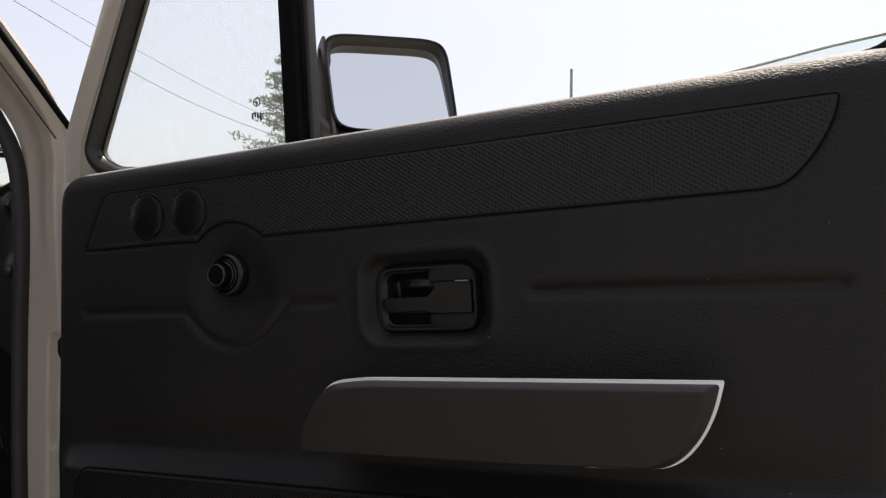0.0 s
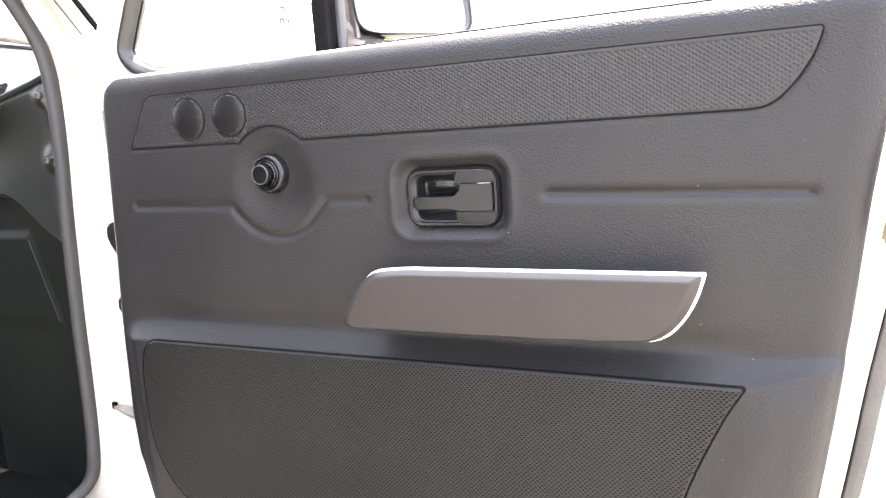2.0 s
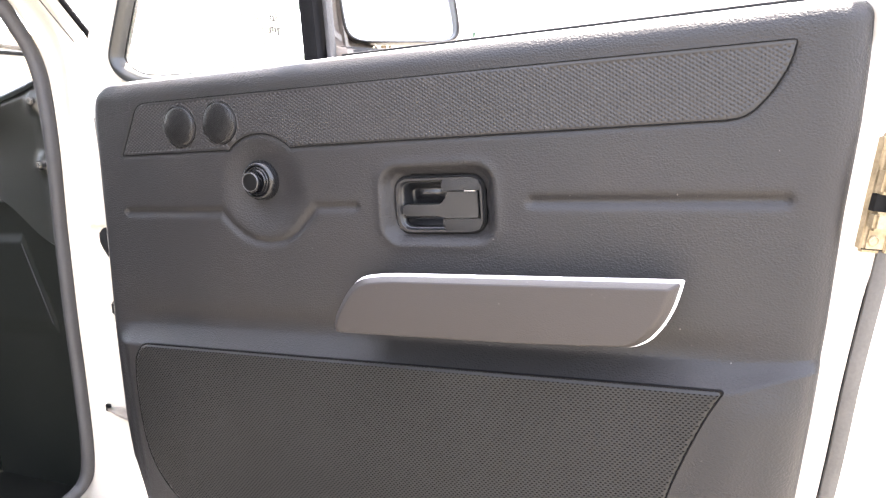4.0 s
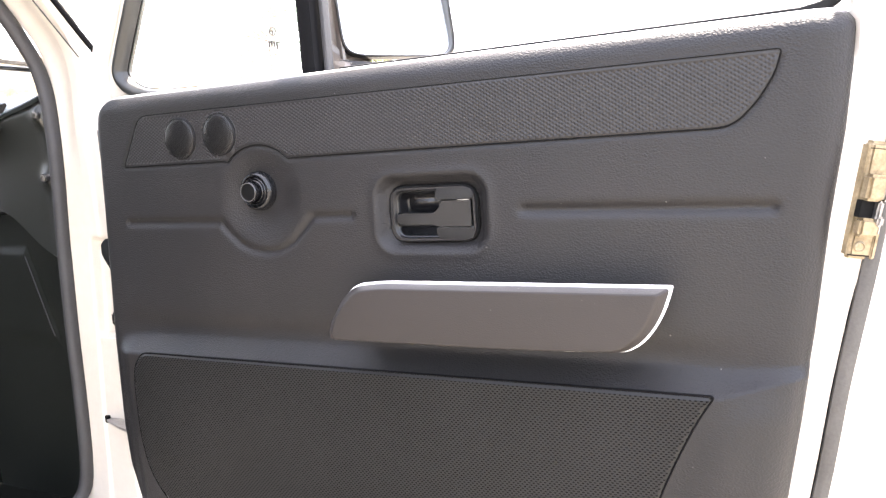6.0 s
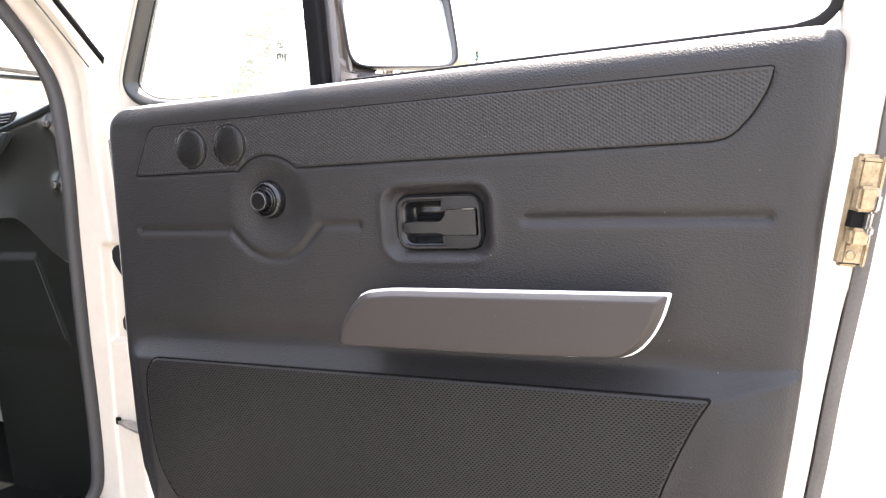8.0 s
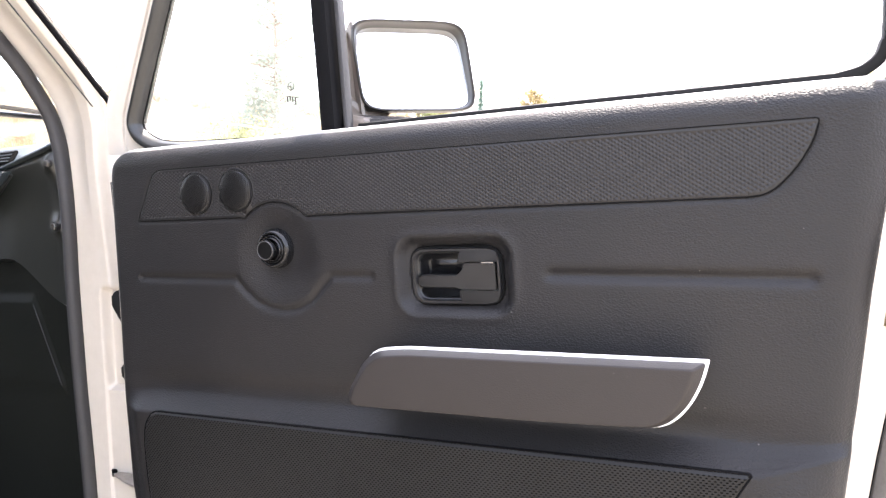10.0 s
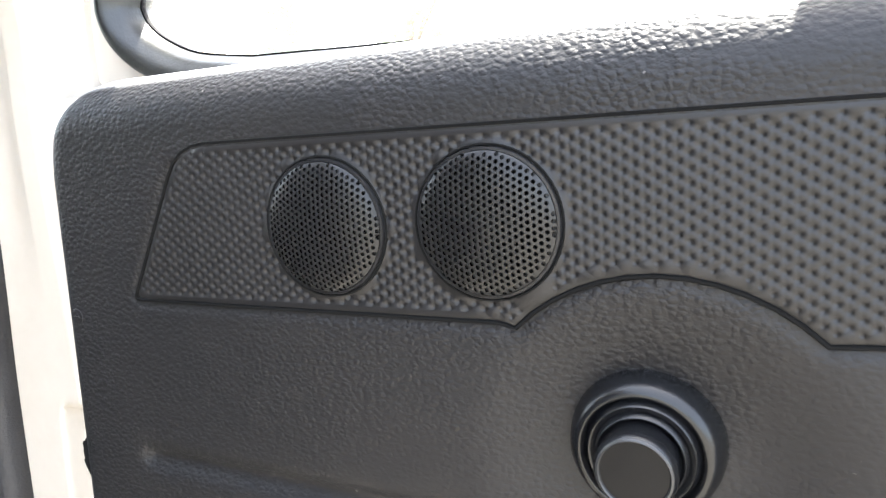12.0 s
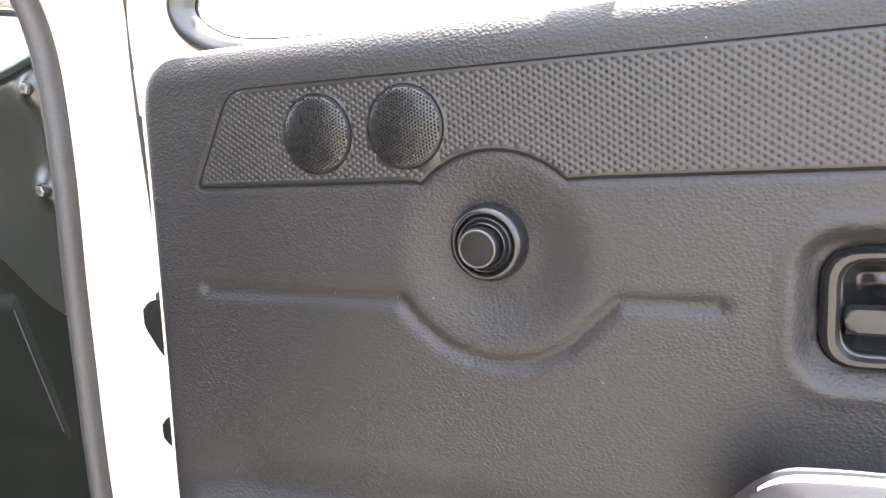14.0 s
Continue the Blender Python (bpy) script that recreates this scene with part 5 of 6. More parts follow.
def ground_sheet():
    near = np.concatenate([np.linspace(0, 60, 61), 60 + 60 * (1.16 ** np.arange(1, 31) - 1) * 1.2])
    line = np.concatenate([-near[:0:-1], near])
    gx, gy = np.meshgrid(line, line)
    gz = ground_height(gx, gy)
    n = len(line)
    i, j = np.meshgrid(np.arange(n - 1), np.arange(n - 1), indexing="ij")
    a = i * n + j
    return np.stack([gx, gy, gz], -1).reshape(-1, 3).tolist(), np.stack([a, a + 1, a + n + 1, a + n], -1).reshape(-1, 4).tolist()


lone("ground", ground_sheet(), M_GROUND, Matrix(), "pale dusty concrete and earth yard", "ground", kind="structure")
for path in ([(1.25, -0.1), (1.32, 0.5), (1.28, 1.1), (1.40, 1.9), (1.36, 2.8)], [(1.9, 0.4), (1.75, 1.2), (1.95, 2.2), (1.8, 3.4)]):
    pts = smooth_path([(x, y, float(ground_height(np.array(x), np.array(y))) + 0.002) for x, y in path], False, 8)
    pts = [p + Vector((random.uniform(-0.012, 0.012), 0, 0)) for p in pts]
    lone("pavement_crack", sweep(pts, disc_profile(0.006, 6, 0.002), up=(0, 0, 1)), M_ADOBE, Matrix(), "thin earth-filled crack in the concrete", "crack", kind="structure")


def mountain(degs, tops, near, far, low):
    az = np.radians(np.linspace(degs[0], degs[-1], 200))
    top = np.interp(np.degrees(az), degs, tops)
    verts = []
    for t in np.linspace(0, 1, 60):
        dist = near + (far - near) * t
        for a, h in zip(az, top):
            n = noise.fractal((math.sin(a) * dist * 0.006, math.cos(a) * dist * 0.006, 0.3), 0.9, 2.1, 6)
            n2 = noise.ridged_multi_fractal((math.sin(a) * dist * 0.004, t * 3.0, 1.7), 0.9, 2.0, 5, 1.0, 2.0)
            k = min(1.0, h / 150.0)
            z = low + (h - low) * (t ** 1.05) + k * (18 * n + 12 * (n2 - 1)) * math.sin(math.pi * t) * 0.8 + 5 * k * n * t
            verts.append((math.sin(a) * dist, math.cos(a) * dist, z))
    n = len(az)
    return verts, [(i * n + j, i * n + j + 1, (i + 1) * n + j + 1, (i + 1) * n + j) for i in range(59) for j in range(n - 1)]


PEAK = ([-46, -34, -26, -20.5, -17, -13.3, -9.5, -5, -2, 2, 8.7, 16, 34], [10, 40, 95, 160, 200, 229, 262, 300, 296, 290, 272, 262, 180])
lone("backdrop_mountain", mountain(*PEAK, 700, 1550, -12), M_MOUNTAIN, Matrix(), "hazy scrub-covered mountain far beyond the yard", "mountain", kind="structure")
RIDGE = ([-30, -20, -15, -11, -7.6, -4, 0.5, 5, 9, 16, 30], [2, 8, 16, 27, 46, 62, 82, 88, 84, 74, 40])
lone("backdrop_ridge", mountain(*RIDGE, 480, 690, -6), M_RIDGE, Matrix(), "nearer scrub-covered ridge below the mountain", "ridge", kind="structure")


def leaves(centres, sizes, rng, aspect=2.2, droop=0.0):
    """Many small folded leaf blades at random turns."""
    n = len(centres)
    c = np.asarray(centres)
    d = rng.normal(size=(n, 3))
    d[:, 2] -= droop
    d /= np.linalg.norm(d, axis=1)[:, None]
    e = np.cross(d, rng.normal(size=(n, 3)))
    e /= np.linalg.norm(e, axis=1)[:, None] + 1e-9
    s = np.asarray(sizes)[:, None]
    v = np.stack([c - d * s, c + e * s / aspect, c + d * s, c - e * s / aspect], 1).reshape(-1, 3)
    f = np.arange(n * 4).reshape(-1, 4)
    return v.tolist(), f.tolist()


def limb(points, radii, n=7):
    return sweep([Vector(p) for p in points], disc_profile(1.0, n), up=(0.3, 1, 0.1), scale=radii)


def conifer(name, base, height, spread, label, material, seed, density=1.0, gap=0.0, taper=0.85, lift=(-0.28, 0.18)):
    rng = np.random.default_rng(seed)
    tree = thing(name, base, label, "tree")
    x, y, z = base
    part("trunk", limb([(x, y, z - 0.3), (x + 0.05, y, z + height * 0.5), (x, y, z + height)], [height * 0.013, height * 0.008, 0.01]), M_BARK, tree)
    pts, sizes = [], []
    levels = int(34 * density)
    bough = bmesh.new()
    for i in range(levels):
        t = (i + rng.uniform(0, 0.8)) / levels
        zz = z + height * (0.10 + 0.90 * t)
        reach = spread * (1 - t) ** taper * rng.uniform(0.65, 1.1) + 0.12
        for b in range(int(5 + 3 * (1 - t))):
            a = rng.uniform(0, 2 * math.pi)
            r = reach * rng.uniform(0.55, 1.1)
            if rng.uniform() < gap:
                continue
            tip = np.array((x + r * math.cos(a), y + r * math.sin(a), zz + r * rng.uniform(*lift)))
            root = np.array((x, y, zz))
            tmp = limb([root, (root + tip) / 2 + (0, 0, 0.06 * r), tip], [0.022, 0.014, 0.005], 4)
            me = bpy.data.meshes.new("tmp")
            tmp.to_mesh(me)
            tmp.free()
            bough.from_mesh(me)
            bpy.data.meshes.remove(me)
            m = int(54 * (0.4 + r))
            u = rng.uniform(0.15, 1.05, m)[:, None]
            side = rng.normal(size=(m, 3)) * (0.05 + 0.14 * r * (1.1 - u))
            p = root + (tip - root) * u + side * (1, 1, 0.5)
            pts.append(p)
            sizes.append(rng.uniform(0.045, 0.11, m))
    tagged(part("branchwork", bough, M_BARK, tree), kind="stuff")
    part("crown", leaves(np.concatenate(pts), np.concatenate(sizes), rng, 3.2, 0.3), material, tree, smooth=False)
    return tree


def broadleaf(name, base, height, crown_at, crown_r, label, material, seed, count=5200, leaf=0.10, squash=0.8):
    rng = np.random.default_rng(seed)
    tree = thing(name, base, label, "tree")
    x, y, z = base
    fork = z + height * 0.42
    part("trunk", limb([(x, y, z - 0.3), (x + 0.12, y, z + height * 0.22), (x, y + 0.1, fork)], [height * 0.028, height * 0.022, height * 0.017]), M_BARK, tree)
    lumps = []
    for i in range(9):
        a, r = rng.uniform(0, 2 * math.pi), crown_r * rng.uniform(0.25, 0.72)
        tip = np.array((crown_at[0] + r * math.cos(a), crown_at[1] + r * math.sin(a), crown_at[2] + crown_r * squash * rng.uniform(-0.55, 0.65)))
        root = np.array((x, y + 0.1, fork - 0.2))
        part("limb", limb([root, root * 0.45 + tip * 0.55 + (0, 0, 0.1), tip], [height * 0.011, height * 0.007, 0.01], 6), M_BARK, tree)
        lumps.append((tip, crown_r * rng.uniform(0.30, 0.52)))
    pts = []
    for tip, r in lumps:
        n = count // len(lumps)
        d = rng.normal(size=(n, 3))
        d /= np.linalg.norm(d, axis=1)[:, None]
        pts.append(tip + d * r * (rng.uniform(0.15, 1.0, n)[:, None] ** 0.5) * (1, 1, squash))
    pts = np.concatenate(pts)
    part("crown", leaves(pts, rng.uniform(leaf * 0.6, leaf * 1.3, len(pts)), rng, 2.0, 0.4), material, tree, smooth=False)
    return tree


def shrub(name, base, width, height, label, material, seed, count=1500, leaf=0.06, category="bush", group=""):
    rng = np.random.default_rng(seed)
    ob = thing(name, base, label, category, group=group)
    x, y, z = base
    pts, stems = [], bmesh.new()
    for i in range(14):
        a, r = rng.uniform(0, 2 * math.pi), width * 0.5 * rng.uniform(0.2, 1.0)
        tip = np.array((x + r * math.cos(a), y + r * math.sin(a), z + height * rng.uniform(0.5, 1.0)))
        root = np.array((x + r * 0.2 * math.cos(a), y + r * 0.2 * math.sin(a), z - 0.1))
        tmp = limb([root, (root + tip) / 2, tip], [0.02, 0.012, 0.004], 4)
        me = bpy.data.meshes.new("tmp")
        tmp.to_mesh(me)
        tmp.free()
        stems.from_mesh(me)
        bpy.data.meshes.remove(me)
        n = count // 14
        u = rng.uniform(0.25, 1.05, n)[:, None]
        pts.append(root + (tip - root) * u + rng.normal(size=(n, 3)) * width * 0.10)
    tagged(part("stem_tangle", stems, M_BARK, ob), kind="stuff")
    pts = np.concatenate(pts)
    part("foliage", leaves(pts, rng.uniform(leaf * 0.6, leaf * 1.4, len(pts)), rng, 2.2), material, ob, smooth=False)
    return ob


def gh(x, y):
    return float(ground_height(np.array(float(x)), np.array(float(y))))


conifer("conifer", (-13.76, 18.4, gh(-13.76, 18.4)), 7.5, 2.45, "tall thin blue-green conifer by the ruined wall", M_NEEDLE, 3, 1.15, 0.22, 0.72, (0.0, 0.34))
conifer("bushy_conifer", (-16.4, 56.7, gh(-16.4, 56.7)), 6.5, 3.6, "brownish bushy conifer beyond the yard", M_CYPRESS, 8, 1.3, 0.30, 0.62, (0.35, 0.95))
conifer("small_conifer", (-19.6, 34.0, gh(-19.6, 34)), 4.6, 2.3, "small dark conifer behind the wall", M_NEEDLE, 9, 0.8)
conifer("slim_cypress", (-23.2, 62.0, gh(-23.2, 62)), 8.6, 0.38, "slim dark cypress beyond the yard", M_NEEDLE, 12, 1.8)
broadleaf("broadleaf_tree", (-18.1, 34.8, gh(-18.1, 34.8)), 8.0, (-17.5, 34.9, 6.3), 2.8, "feathery pale green tree above the ruin", M_FEATHER, 21, 13000, 0.075, 1.15)
broadleaf("leaning_tree", (-17.0, 35.6, gh(-17, 35.6)), 6.0, (-15.6, 35.8, 4.9), 2.2, "drooping olive-green tree beside the larger one", M_LEAF, 22, 3200)
broadleaf("roadside_tree", (8.4, 36.9, 0.0), 5.2, (7.8, 36.9, 3.0), 3.6, "spreading yellow-green tree by the road", M_LEAF, 23, 15000, 0.085)
broadleaf("shade_tree", (14.0, -26.0, 0.0), 7.0, (14.0, -26.0, 5.2), 3.0, "dark green tree across the yard", M_LEAF, 24, 2600, 0.16)

for i, (x, y, w, h) in enumerate(((-13.9, 16.8, 2.4, 1.5), (-13.0, 17.2, 3.0, 1.35), (-11.6, 18.0, 2.8, 1.15), (-12.6, 27.0, 2.2, 1.5), (-11.4, 28.2, 2.0, 1.2), (-14.9, 30.0, 1.8, 1.6))):
    shrub("shrub", (x, y, gh(x, y)), w, h, "leafy yellow-green shrub below the ruined wall", M_BUSH, 40 + i, 2200, 0.07, group="shrubs below the wall")
for i, (x, y, w, h) in enumerate(((-12.0, 37.0, 2.6, 1.9), (-10.2, 36.0, 2.8, 1.3), (-8.6, 37.5, 2.4, 1.2), (-14.0, 40.0, 3.2, 2.6), (-7.0, 38.6, 2.0, 0.9))):
    shrub("roadside_shrub", (x, y, gh(x, y)), w, h, "yellowing scrub beside the tall pole", M_BUSH if i == 1 else M_DRY, 60 + i, 1700, 0.09, group="scrub by the pole")

belt = np.random.default_rng(77)
for i in range(26):
    a = radians(-50 + i * 1.25 + belt.uniform(-0.6, 0.6))
    dist = 12.5 + 3.5 * belt.uniform() + (2.0 if i % 2 else 0.0)
    x, y = 0.7 + dist * math.sin(a), -0.5 + dist * math.cos(a)
    if i < 6:
        continue
    dry = (i < 11 and i % 4 != 1) or i > 22
    top = (1.45 if dry else 2.0 if i > 12 else 1.75) - 0.03 * i + belt.uniform(-0.15, 0.2)
    shrub("bank_shrub", (x, y, gh(x, y)), belt.uniform(1.3, 2.0), max(0.5, top - gh(x, y)), "dry twiggy scrub on the bank" if dry else "dense yellow-green shrub on the bank", M_DRY if dry else M_BUSH, 100 + i, 1500, 0.045, group="shrubs on the bank")


# ruined earth wall: a crumbling core with loose stones along its crown
def ruin(name, ends, tops, thick, seed, label):
    rng = np.random.default_rng(seed)
    (ax, ay), (bx, by) = ends
    n, m = 90, 16
    length = math.hypot(bx - ax, by - ay)
    nx, ny = (by - ay) / length, -(bx - ax) / length
    verts, faces = [], []
    for face_side in (1, -1):
        for i in range(n + 1):
            t = i / n
            x, y = ax + (bx - ax) * t, ay + (by - ay) * t
            top = np.interp(t, [0, 0.33, 0.66, 1], tops) + 0.18 * noise.noise((t * 22, seed, 0)) + 0.10 * noise.noise((t * 70, seed, 3))
            low = gh(x, y) - 0.3
            for j in range(m + 1):
                z = low + (top - low) * j / m
                bulge = 0.30 * noise.fractal((x * 0.8, y * 0.8, z * 1.1), 0.8, 2.0, 4) + 0.20 * (1 - j / m)
                o = face_side * (thick / 2 + bulge)
                verts.append((x + nx * o, y + ny * o, z))
        base = 0 if face_side == 1 else (n + 1) * (m + 1)
        for i in range(n):
            for j in range(m):
                a = base + i * (m + 1) + j
                faces.append((a, a + 1, a + m + 2, a + m + 1))
    s = (n + 1) * (m + 1)
    for i in range(n):
        a, b = i * (m + 1) + m, s + i * (m + 1) + m
        faces.append((a, b, b + m + 1, a + m + 1))
    ob = thing(name, (ax, ay, gh(ax, ay)), label, "wall")
    part("core", (verts, faces), M_ADOBE, ob)
    stone = mesh_of("stone", *rock(rng), M_STONE, False)
    for i in range(70):
        t = rng.uniform(0, 1)
        x, y = ax + (bx - ax) * t, ay + (by - ay) * t
        o = rng.uniform(-0.5, 0.5) * thick
        top = np.interp(t, [0, 0.33, 0.66, 1], tops) + 0.18 * noise.noise((t * 22, seed, 0))
        r = rng.uniform(0.10, 0.26)
        st = new("stone", stone)
        st.parent = ob
        st.matrix_local = Matrix.Translation(Vector((x + nx * o, y + ny * o, top + r * 0.15)) - Vector(ob["base"])) @ Euler((rng.uniform(0, 6), rng.uniform(0, 6), rng.uniform(0, 6))).to_matrix().to_4x4() @ Matrix.Diagonal((r * 1.4, r, r * 0.7, 1))
    return ob


def rock(rng):
    bm = bmesh.new()
    bmesh.ops.create_icosphere(bm, subdivisions=1, radius=1)
    for v in bm.verts:
        v.co *= rng.uniform(0.75, 1.15)
    me_v, me_f = [tuple(v.co) for v in bm.verts], [tuple(v.index for v in f.verts) for f in bm.faces]
    bm.free()
    return me_v, me_f


ruin("ruined_wall", ((-24.5, 12.5), (-15.4, 21.6)), (3.5, 3.75, 3.55, 3.1), 0.9, 4, "crumbling reddish earth and stone wall")
ruin("broken_wall", ((-19.2, 27.4), (-12.6, 31.0)), (4.1, 3.9, 3.7, 2.6), 0.9, 6, "broken brown earth wall under the trees")


def dry_grass():
    rng = np.random.default_rng(31)
    n = 42000
    x, y = rng.uniform(-24, -3, n), rng.uniform(7, 40, n)
    ok = ground_height(x, y) > 0.12
    x, y = x[ok], y[ok]
    z = ground_height(x, y)
    h, a = rng.uniform(0.15, 0.6, len(x)), rng.uniform(0, 2 * math.pi, len(x))
    dx, dy = 0.02 * np.cos(a), 0.02 * np.sin(a)
    v = np.stack([np.stack([x - dx, y - dy, z], -1), np.stack([x + dx, y + dy, z], -1), np.stack([x + rng.normal(0, 0.1, len(x)), y + rng.normal(0, 0.1, len(x)), z + h], -1)], 1).reshape(-1, 3)
    return v.tolist(), np.arange(len(v)).reshape(-1, 3).tolist()


lone("dry_grass", dry_grass(), M_DRY, Matrix(), "dry straw-coloured grass on the bank", "grass", kind="stuff", smooth=False)

# rope along the bank, poles and wires
rope = [(-9.6, 5.6, 2.16), (-8.1, 7.88, 2.02), (-6.6, 9.0, 1.80), (-5.25, 10.06, 1.61), (-4.0, 11.2, 1.42)]
fence = thing("rope_fence", (-9.6, 5.6, gh(-9.6, 5.6)), "pale slack rope strung between thin posts", "fence")
part("rope", sweep(smooth_path(rope, False, 6), disc_profile(0.014, 6), up=(0, 0, 1)), M_CABLE, fence)
for p in (rope[0], rope[-1]):
    part("post", sweep([(p[0], p[1], gh(p[0], p[1]) - 0.2), (p[0], p[1], p[2] + 0.06)], disc_profile(0.03, 8)), M_BARK, fence)

lone("tall_pole", sweep([(-10.5, 42.9, -0.2), (-10.5, 42.9, 14.0)], disc_profile(0.11, 12), scale=[1.15, 0.8]), M_POLE, Matrix(), "tall slim grey metal pole in the scrub", "pole")
lone("utility_pole", sweep([(0.45, 104.3, 0.4), (0.45, 104.3, 7.2)], disc_profile(0.13, 10)), M_BARK, Matrix(), "dark wooden utility pole before the hall", "pole")
lone("flag_pole", sweep([(-20.5, 100.0, 0.4), (-20.5, 100.0, 9.0)], disc_profile(0.10, 8)), M_POLE, Matrix(), "thin pale pole beside the guard hut", "pole")
lone("overhead_wire", sweep(smooth_path([(-38.0, 14.5, 17.9), (-32.8, 21.0, 13.9), (-27.6, 27.4, 9.9), (-19.8, 33.8, 6.7), (-16.4, 35.8, 5.6)], False, 8), disc_profile(0.016, 5), up=(0, 0, 1)), M_WIRE, Matrix(), "black overhead wire running down to the trees", "wire", "overhead wires")
lone("overhead_wire", sweep(smooth_path([(-40.0, 18.0, 19.4), (-35.1, 24.7, 15.5), (-29.0, 32.0, 11.2), (-20.0, 36.5, 7.2)], False, 8), disc_profile(0.013, 5), up=(0, 0, 1)), M_WIRE, Matrix(), "black overhead wire running down to the trees", "wire", "overhead wires")


# storage hall, guard hut, truck and barrels
def gable_hall(name, x0, x1, y0, y1, z0, eave, ridge, peak_x, label, windows, rise=1.6):
    ob = thing(name, (x0, y0, z0), label, "building")
    wall = bmesh.new()
    prof = [(x0, z0), (x1, z0), (x1, eave[1]), (peak_x, ridge - 0.1), (x0, eave[0])]
    a = [wall.verts.new((x, y0, z)) for x, z in prof]
    b = [wall.verts.new((x, y1, z)) for x, z in prof]
    wall.faces.new(a)
    wall.faces.new(b[::-1])
    for i in range(5):
        wall.faces.new((a[i], a[(i + 1) % 5], b[(i + 1) % 5], b[i]))
    part("wall", wall, M_HALL, ob, smooth=False)
    for (xa, za), (xb, zb) in (((x0 - 0.4, eave[0]), (peak_x, ridge)), ((peak_x, ridge), (x1 + 0.4, eave[1]))):
        part("roof", ([(xa, y0 - 0.5, za), (xb, y0 - 0.5, zb), (xb, y1 + 0.5, zb + rise), (xa, y1 + 0.5, za + rise), (xa, y0 - 0.5, za + 0.18), (xb, y0 - 0.5, zb + 0.18), (xb, y1 + 0.5, zb + rise + 0.18), (xa, y1 + 0.5, za + rise + 0.18)], [(0, 1, 2, 3), (4, 7, 6, 5), (0, 4, 5, 1), (1, 5, 6, 2), (2, 6, 7, 3), (3, 7, 4, 0)]), M_ROOF, ob, "white sheet-metal roof", smooth=False)
    for wx, wz, ww, wh in windows:
        win = part("window", box(wx - ww / 2 - 0.08, wx + ww / 2 + 0.08, y0 - 0.08, y0 + 0.05, wz - wh / 2 - 0.08, wz + wh / 2 + 0.08), M_ROOF, ob)
        part("pane", box(wx - ww / 2, wx + ww / 2, y0 - 0.10, y0 - 0.05, wz - wh / 2, wz + wh / 2), M_PANE, win)
    return ob


def storage_hall():
    """A long hall seen cornerwise: its eave runs away under a broad white hipped roof."""
    base, top, ridge = 0.6, 4.66, 9.74
    a, e, g, k = Vector((-13.64, 113.0, 0)), Vector((10.65, 230.0, 0)), Vector((23.7, 248.0, 0)), Vector((-10.0, 250.0, 0))
    r0, r1 = Vector((-1.0, 200.0, 0)), Vector((23.1, 248.5, 0))
    ob = thing("storage_hall", (a.x, a.y, base), "long sandy storage hall under a broad white roof", "building")
    feet = [a, e, g, k]
    wall = bmesh.new()
    low = [wall.verts.new((p.x, p.y, base - 0.3)) for p in feet]
    high = [wall.verts.new((p.x, p.y, top)) for p in feet]
    for i in range(4):
        wall.faces.new((low[i], low[(i + 1) % 4], high[(i + 1) % 4], high[i]))
    part("wall", wall, M_HALL, ob, smooth=False)
    for corners in (((a, top), (e, top), (r1, ridge), (r0, ridge)), ((e, top), (g, top), (r1, ridge)), ((k, top), (a, top), (r0, ridge)), ((g, top), (k, top), (r0, ridge), (r1, ridge))):
        sheet, n = [(p.x, p.y, z) for p, z in corners], len(corners)
        sides = [(i, (i + 1) % n, n + (i + 1) % n, n + i) for i in range(n)]
        part("roof", (sheet + [(x, y, z + 0.25) for x, y, z in sheet], [tuple(range(n))[::-1], tuple(range(n, 2 * n))] + sides), M_ROOF, ob, "white sheet-metal roof", smooth=False)
    along = (e - a).normalized()
    out = Vector((along.y, -along.x, 0))
    turn = Matrix.Rotation(math.atan2(along.y, along.x), 4, "Z")
    for dist, wide, z0, z1 in ((6, 0.5, 2.4, 4.2), (14, 0.5, 2.4, 4.2), (24, 0.6, 2.4, 4.2), (38, 0.6, 2.4, 4.2), (60, 5.0, base, 4.0), (85, 6.0, base, 4.0)):
        c = a + along * dist + out * 0.05
        part("opening", box(-wide / 2, wide / 2, -0.06, 0.06, z0, z1, 0, 2, Matrix.Translation(c) @ turn), M_PANE, ob)
    for dist in (0.2, 20, 40, 60, 80, 100):
        c = a + along * dist + out * 0.08
        part("downpipe", box(-0.09, 0.09, -0.09, 0.09, base, top, 0, 2, Matrix.Translation(c) @ turn), M_HALL, ob)


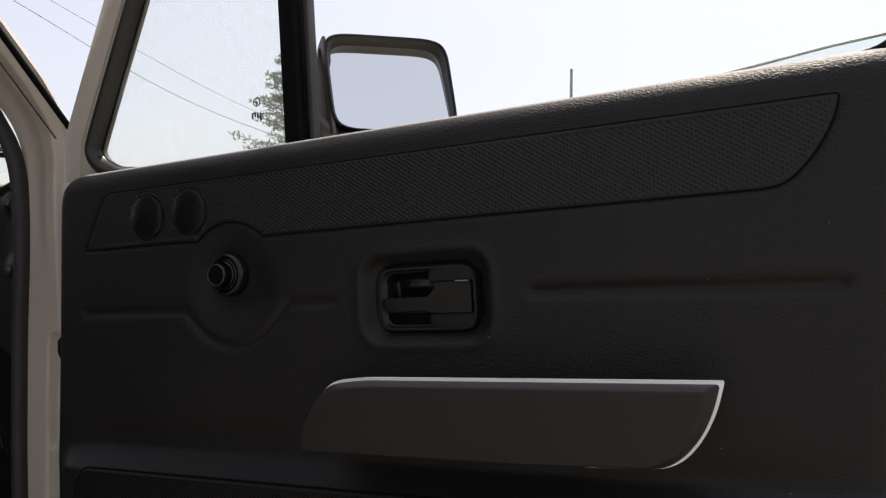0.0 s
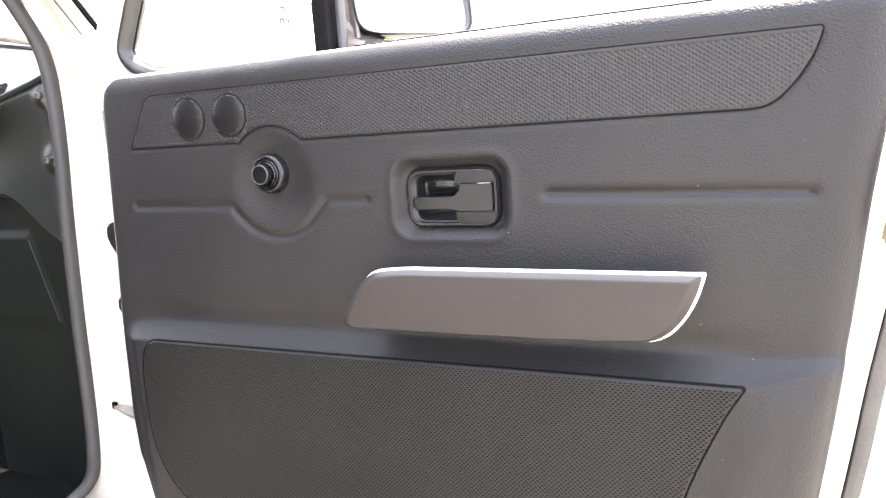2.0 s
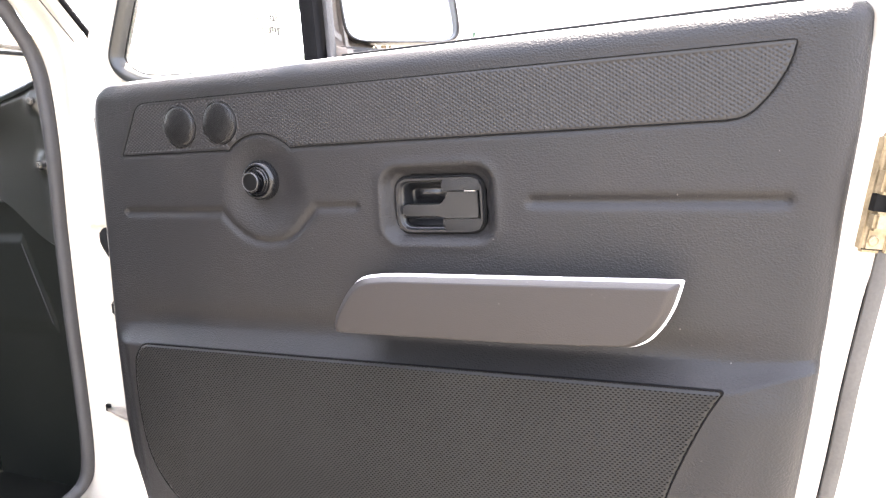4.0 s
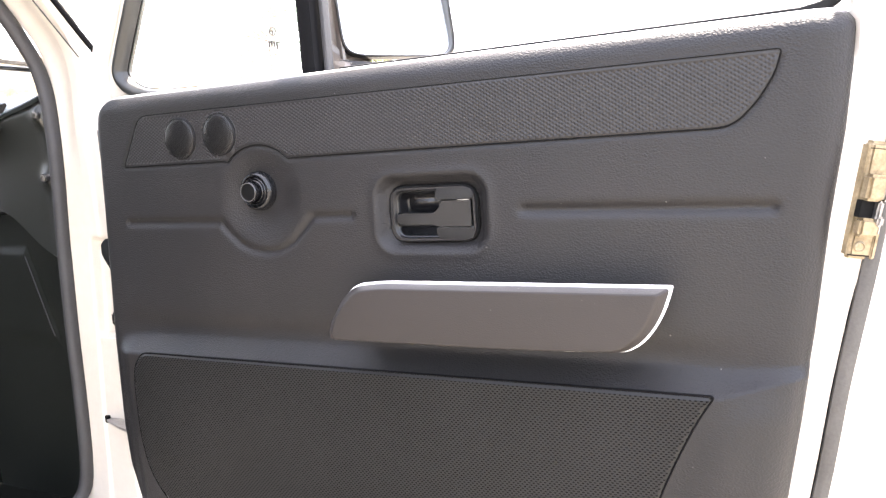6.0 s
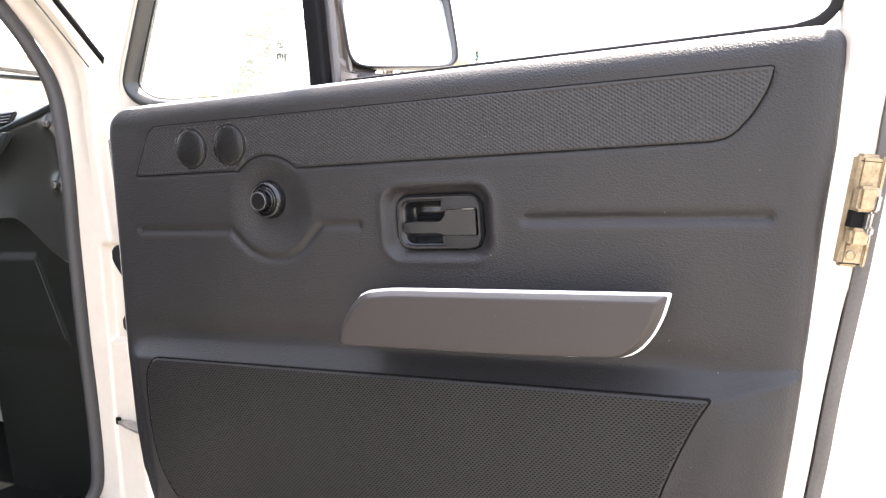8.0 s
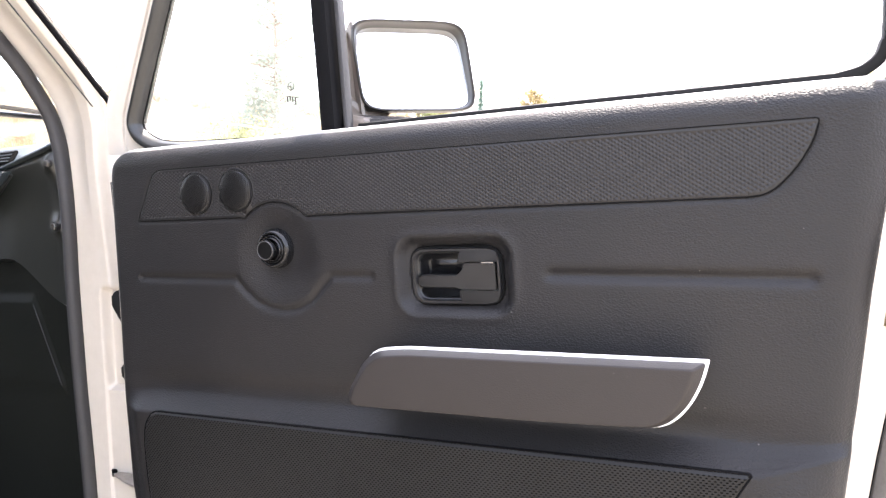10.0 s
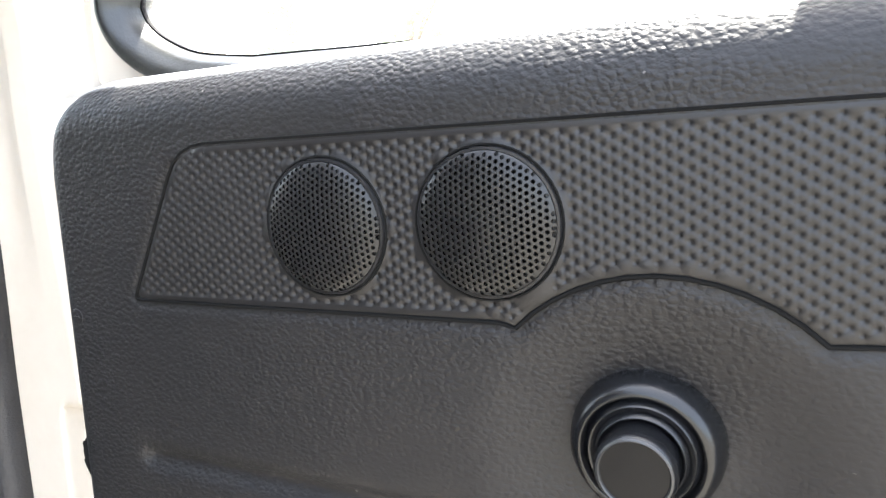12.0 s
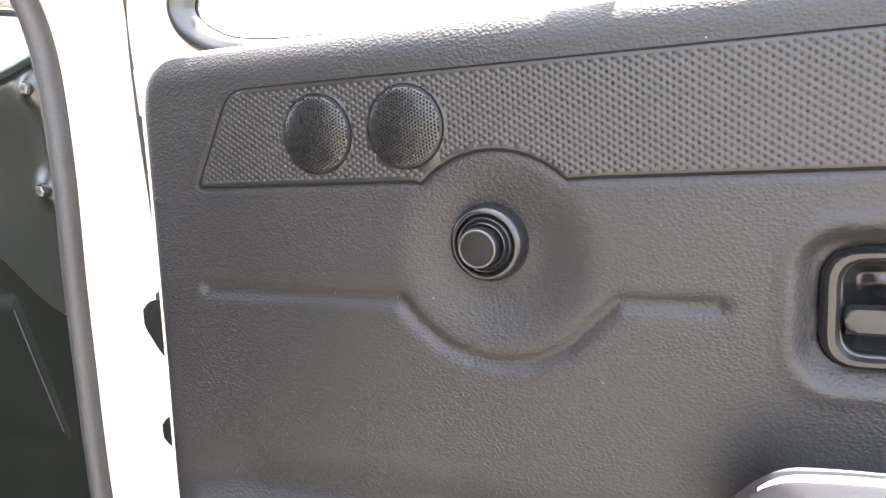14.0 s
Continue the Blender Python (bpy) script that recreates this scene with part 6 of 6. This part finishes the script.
storage_hall()
gable_hall("hall_wing", -30.0, -14.6, 114.0, 150.0, 0.6, (5.0, 4.8), 5.5, -24.0, "lower wing of the sandy hall", [(-18.0, 3.2, 0.5, 1.4)])
gable_hall("guard_hut", -15.2, -5.4, 90.0, 94.0, 0.5, (2.55, 2.5), 3.0, -9.5, "small cream guard hut with a flat white roof", [(-10.7, 1.75, 0.95, 0.9), (-9.4, 1.75, 1.0, 0.9), (-8.1, 1.75, 0.9, 0.9), (-7.0, 1.75, 0.8, 0.9), (-13.2, 1.8, 0.7, 0.7)], 0.15)

barrel_first = None
for x, y in ((-13.2, 86.2), (-12.0, 87.0), (-9.9, 87.2), (-9.3, 86.6), (-8.8, 87.4), (-8.2, 86.4), (-3.1, 87.3)):
    g = gh(x, y)
    if barrel_first is None:
        barrel_first = thing("traffic_barrel", (x, y, g), "faded orange plastic traffic barrel on the road", "traffic barrel", group="barrels across the road")
        part("body", sweep([(x, y, g), (x, y, g + 0.35), (x, y, g + 0.7), (x, y, g + 1.0)], disc_profile(0.30, 14), scale=[1.1, 1.0, 0.9, 0.8]), M_ORANGE, barrel_first)
        part("base_ring", sweep([(x, y, g), (x, y, g + 0.08)], disc_profile(0.42, 14)), M_PIPING, barrel_first)
        part("pale_band", sweep([(x, y, g + 0.50), (x, y, g + 0.62)], disc_profile(0.295, 14)), M_ROOF, barrel_first)
    else:
        copy_thing(barrel_first, Matrix.Translation((x, y, g)))

tx, ty = -15.4, 67.4
tg = gh(tx, ty)
truck = thing("parked_truck", (tx, ty, tg), "white parked truck half hidden by scrub", "truck")
part("cab", box(tx - 1.1, tx + 1.1, ty - 1.0, ty + 1.0, tg + 0.7, tg + 2.6, 0.2, 3), M_TRUCK, truck)
part("windscreen", box(tx - 0.9, tx + 0.9, ty - 1.05, ty - 0.9, tg + 1.6, tg + 2.25, 0.04), M_PANE, truck)
part("bumper", box(tx - 1.1, tx + 1.1, ty - 1.2, ty - 0.95, tg + 0.5, tg + 0.8, 0.05), M_POLE, truck)
part("roof_deflector", box(tx - 0.8, tx + 0.8, ty - 0.7, ty + 0.8, tg + 2.6, tg + 3.2, 0.2, 3), M_TRUCK, truck)
for sx in (-0.85, 0.85):
    w = part("wheel", revolve(0, 0, [(0.0, 0.15), (0.42, 0.15), (0.48, 0.08), (0.48, -0.08), (0.42, -0.15), (0.0, -0.15)], 20), M_PIPING, truck)
    w.matrix_local = Matrix.Translation((sx, -0.3, 0.48)) @ Matrix.Rotation(radians(90), 4, "Z")
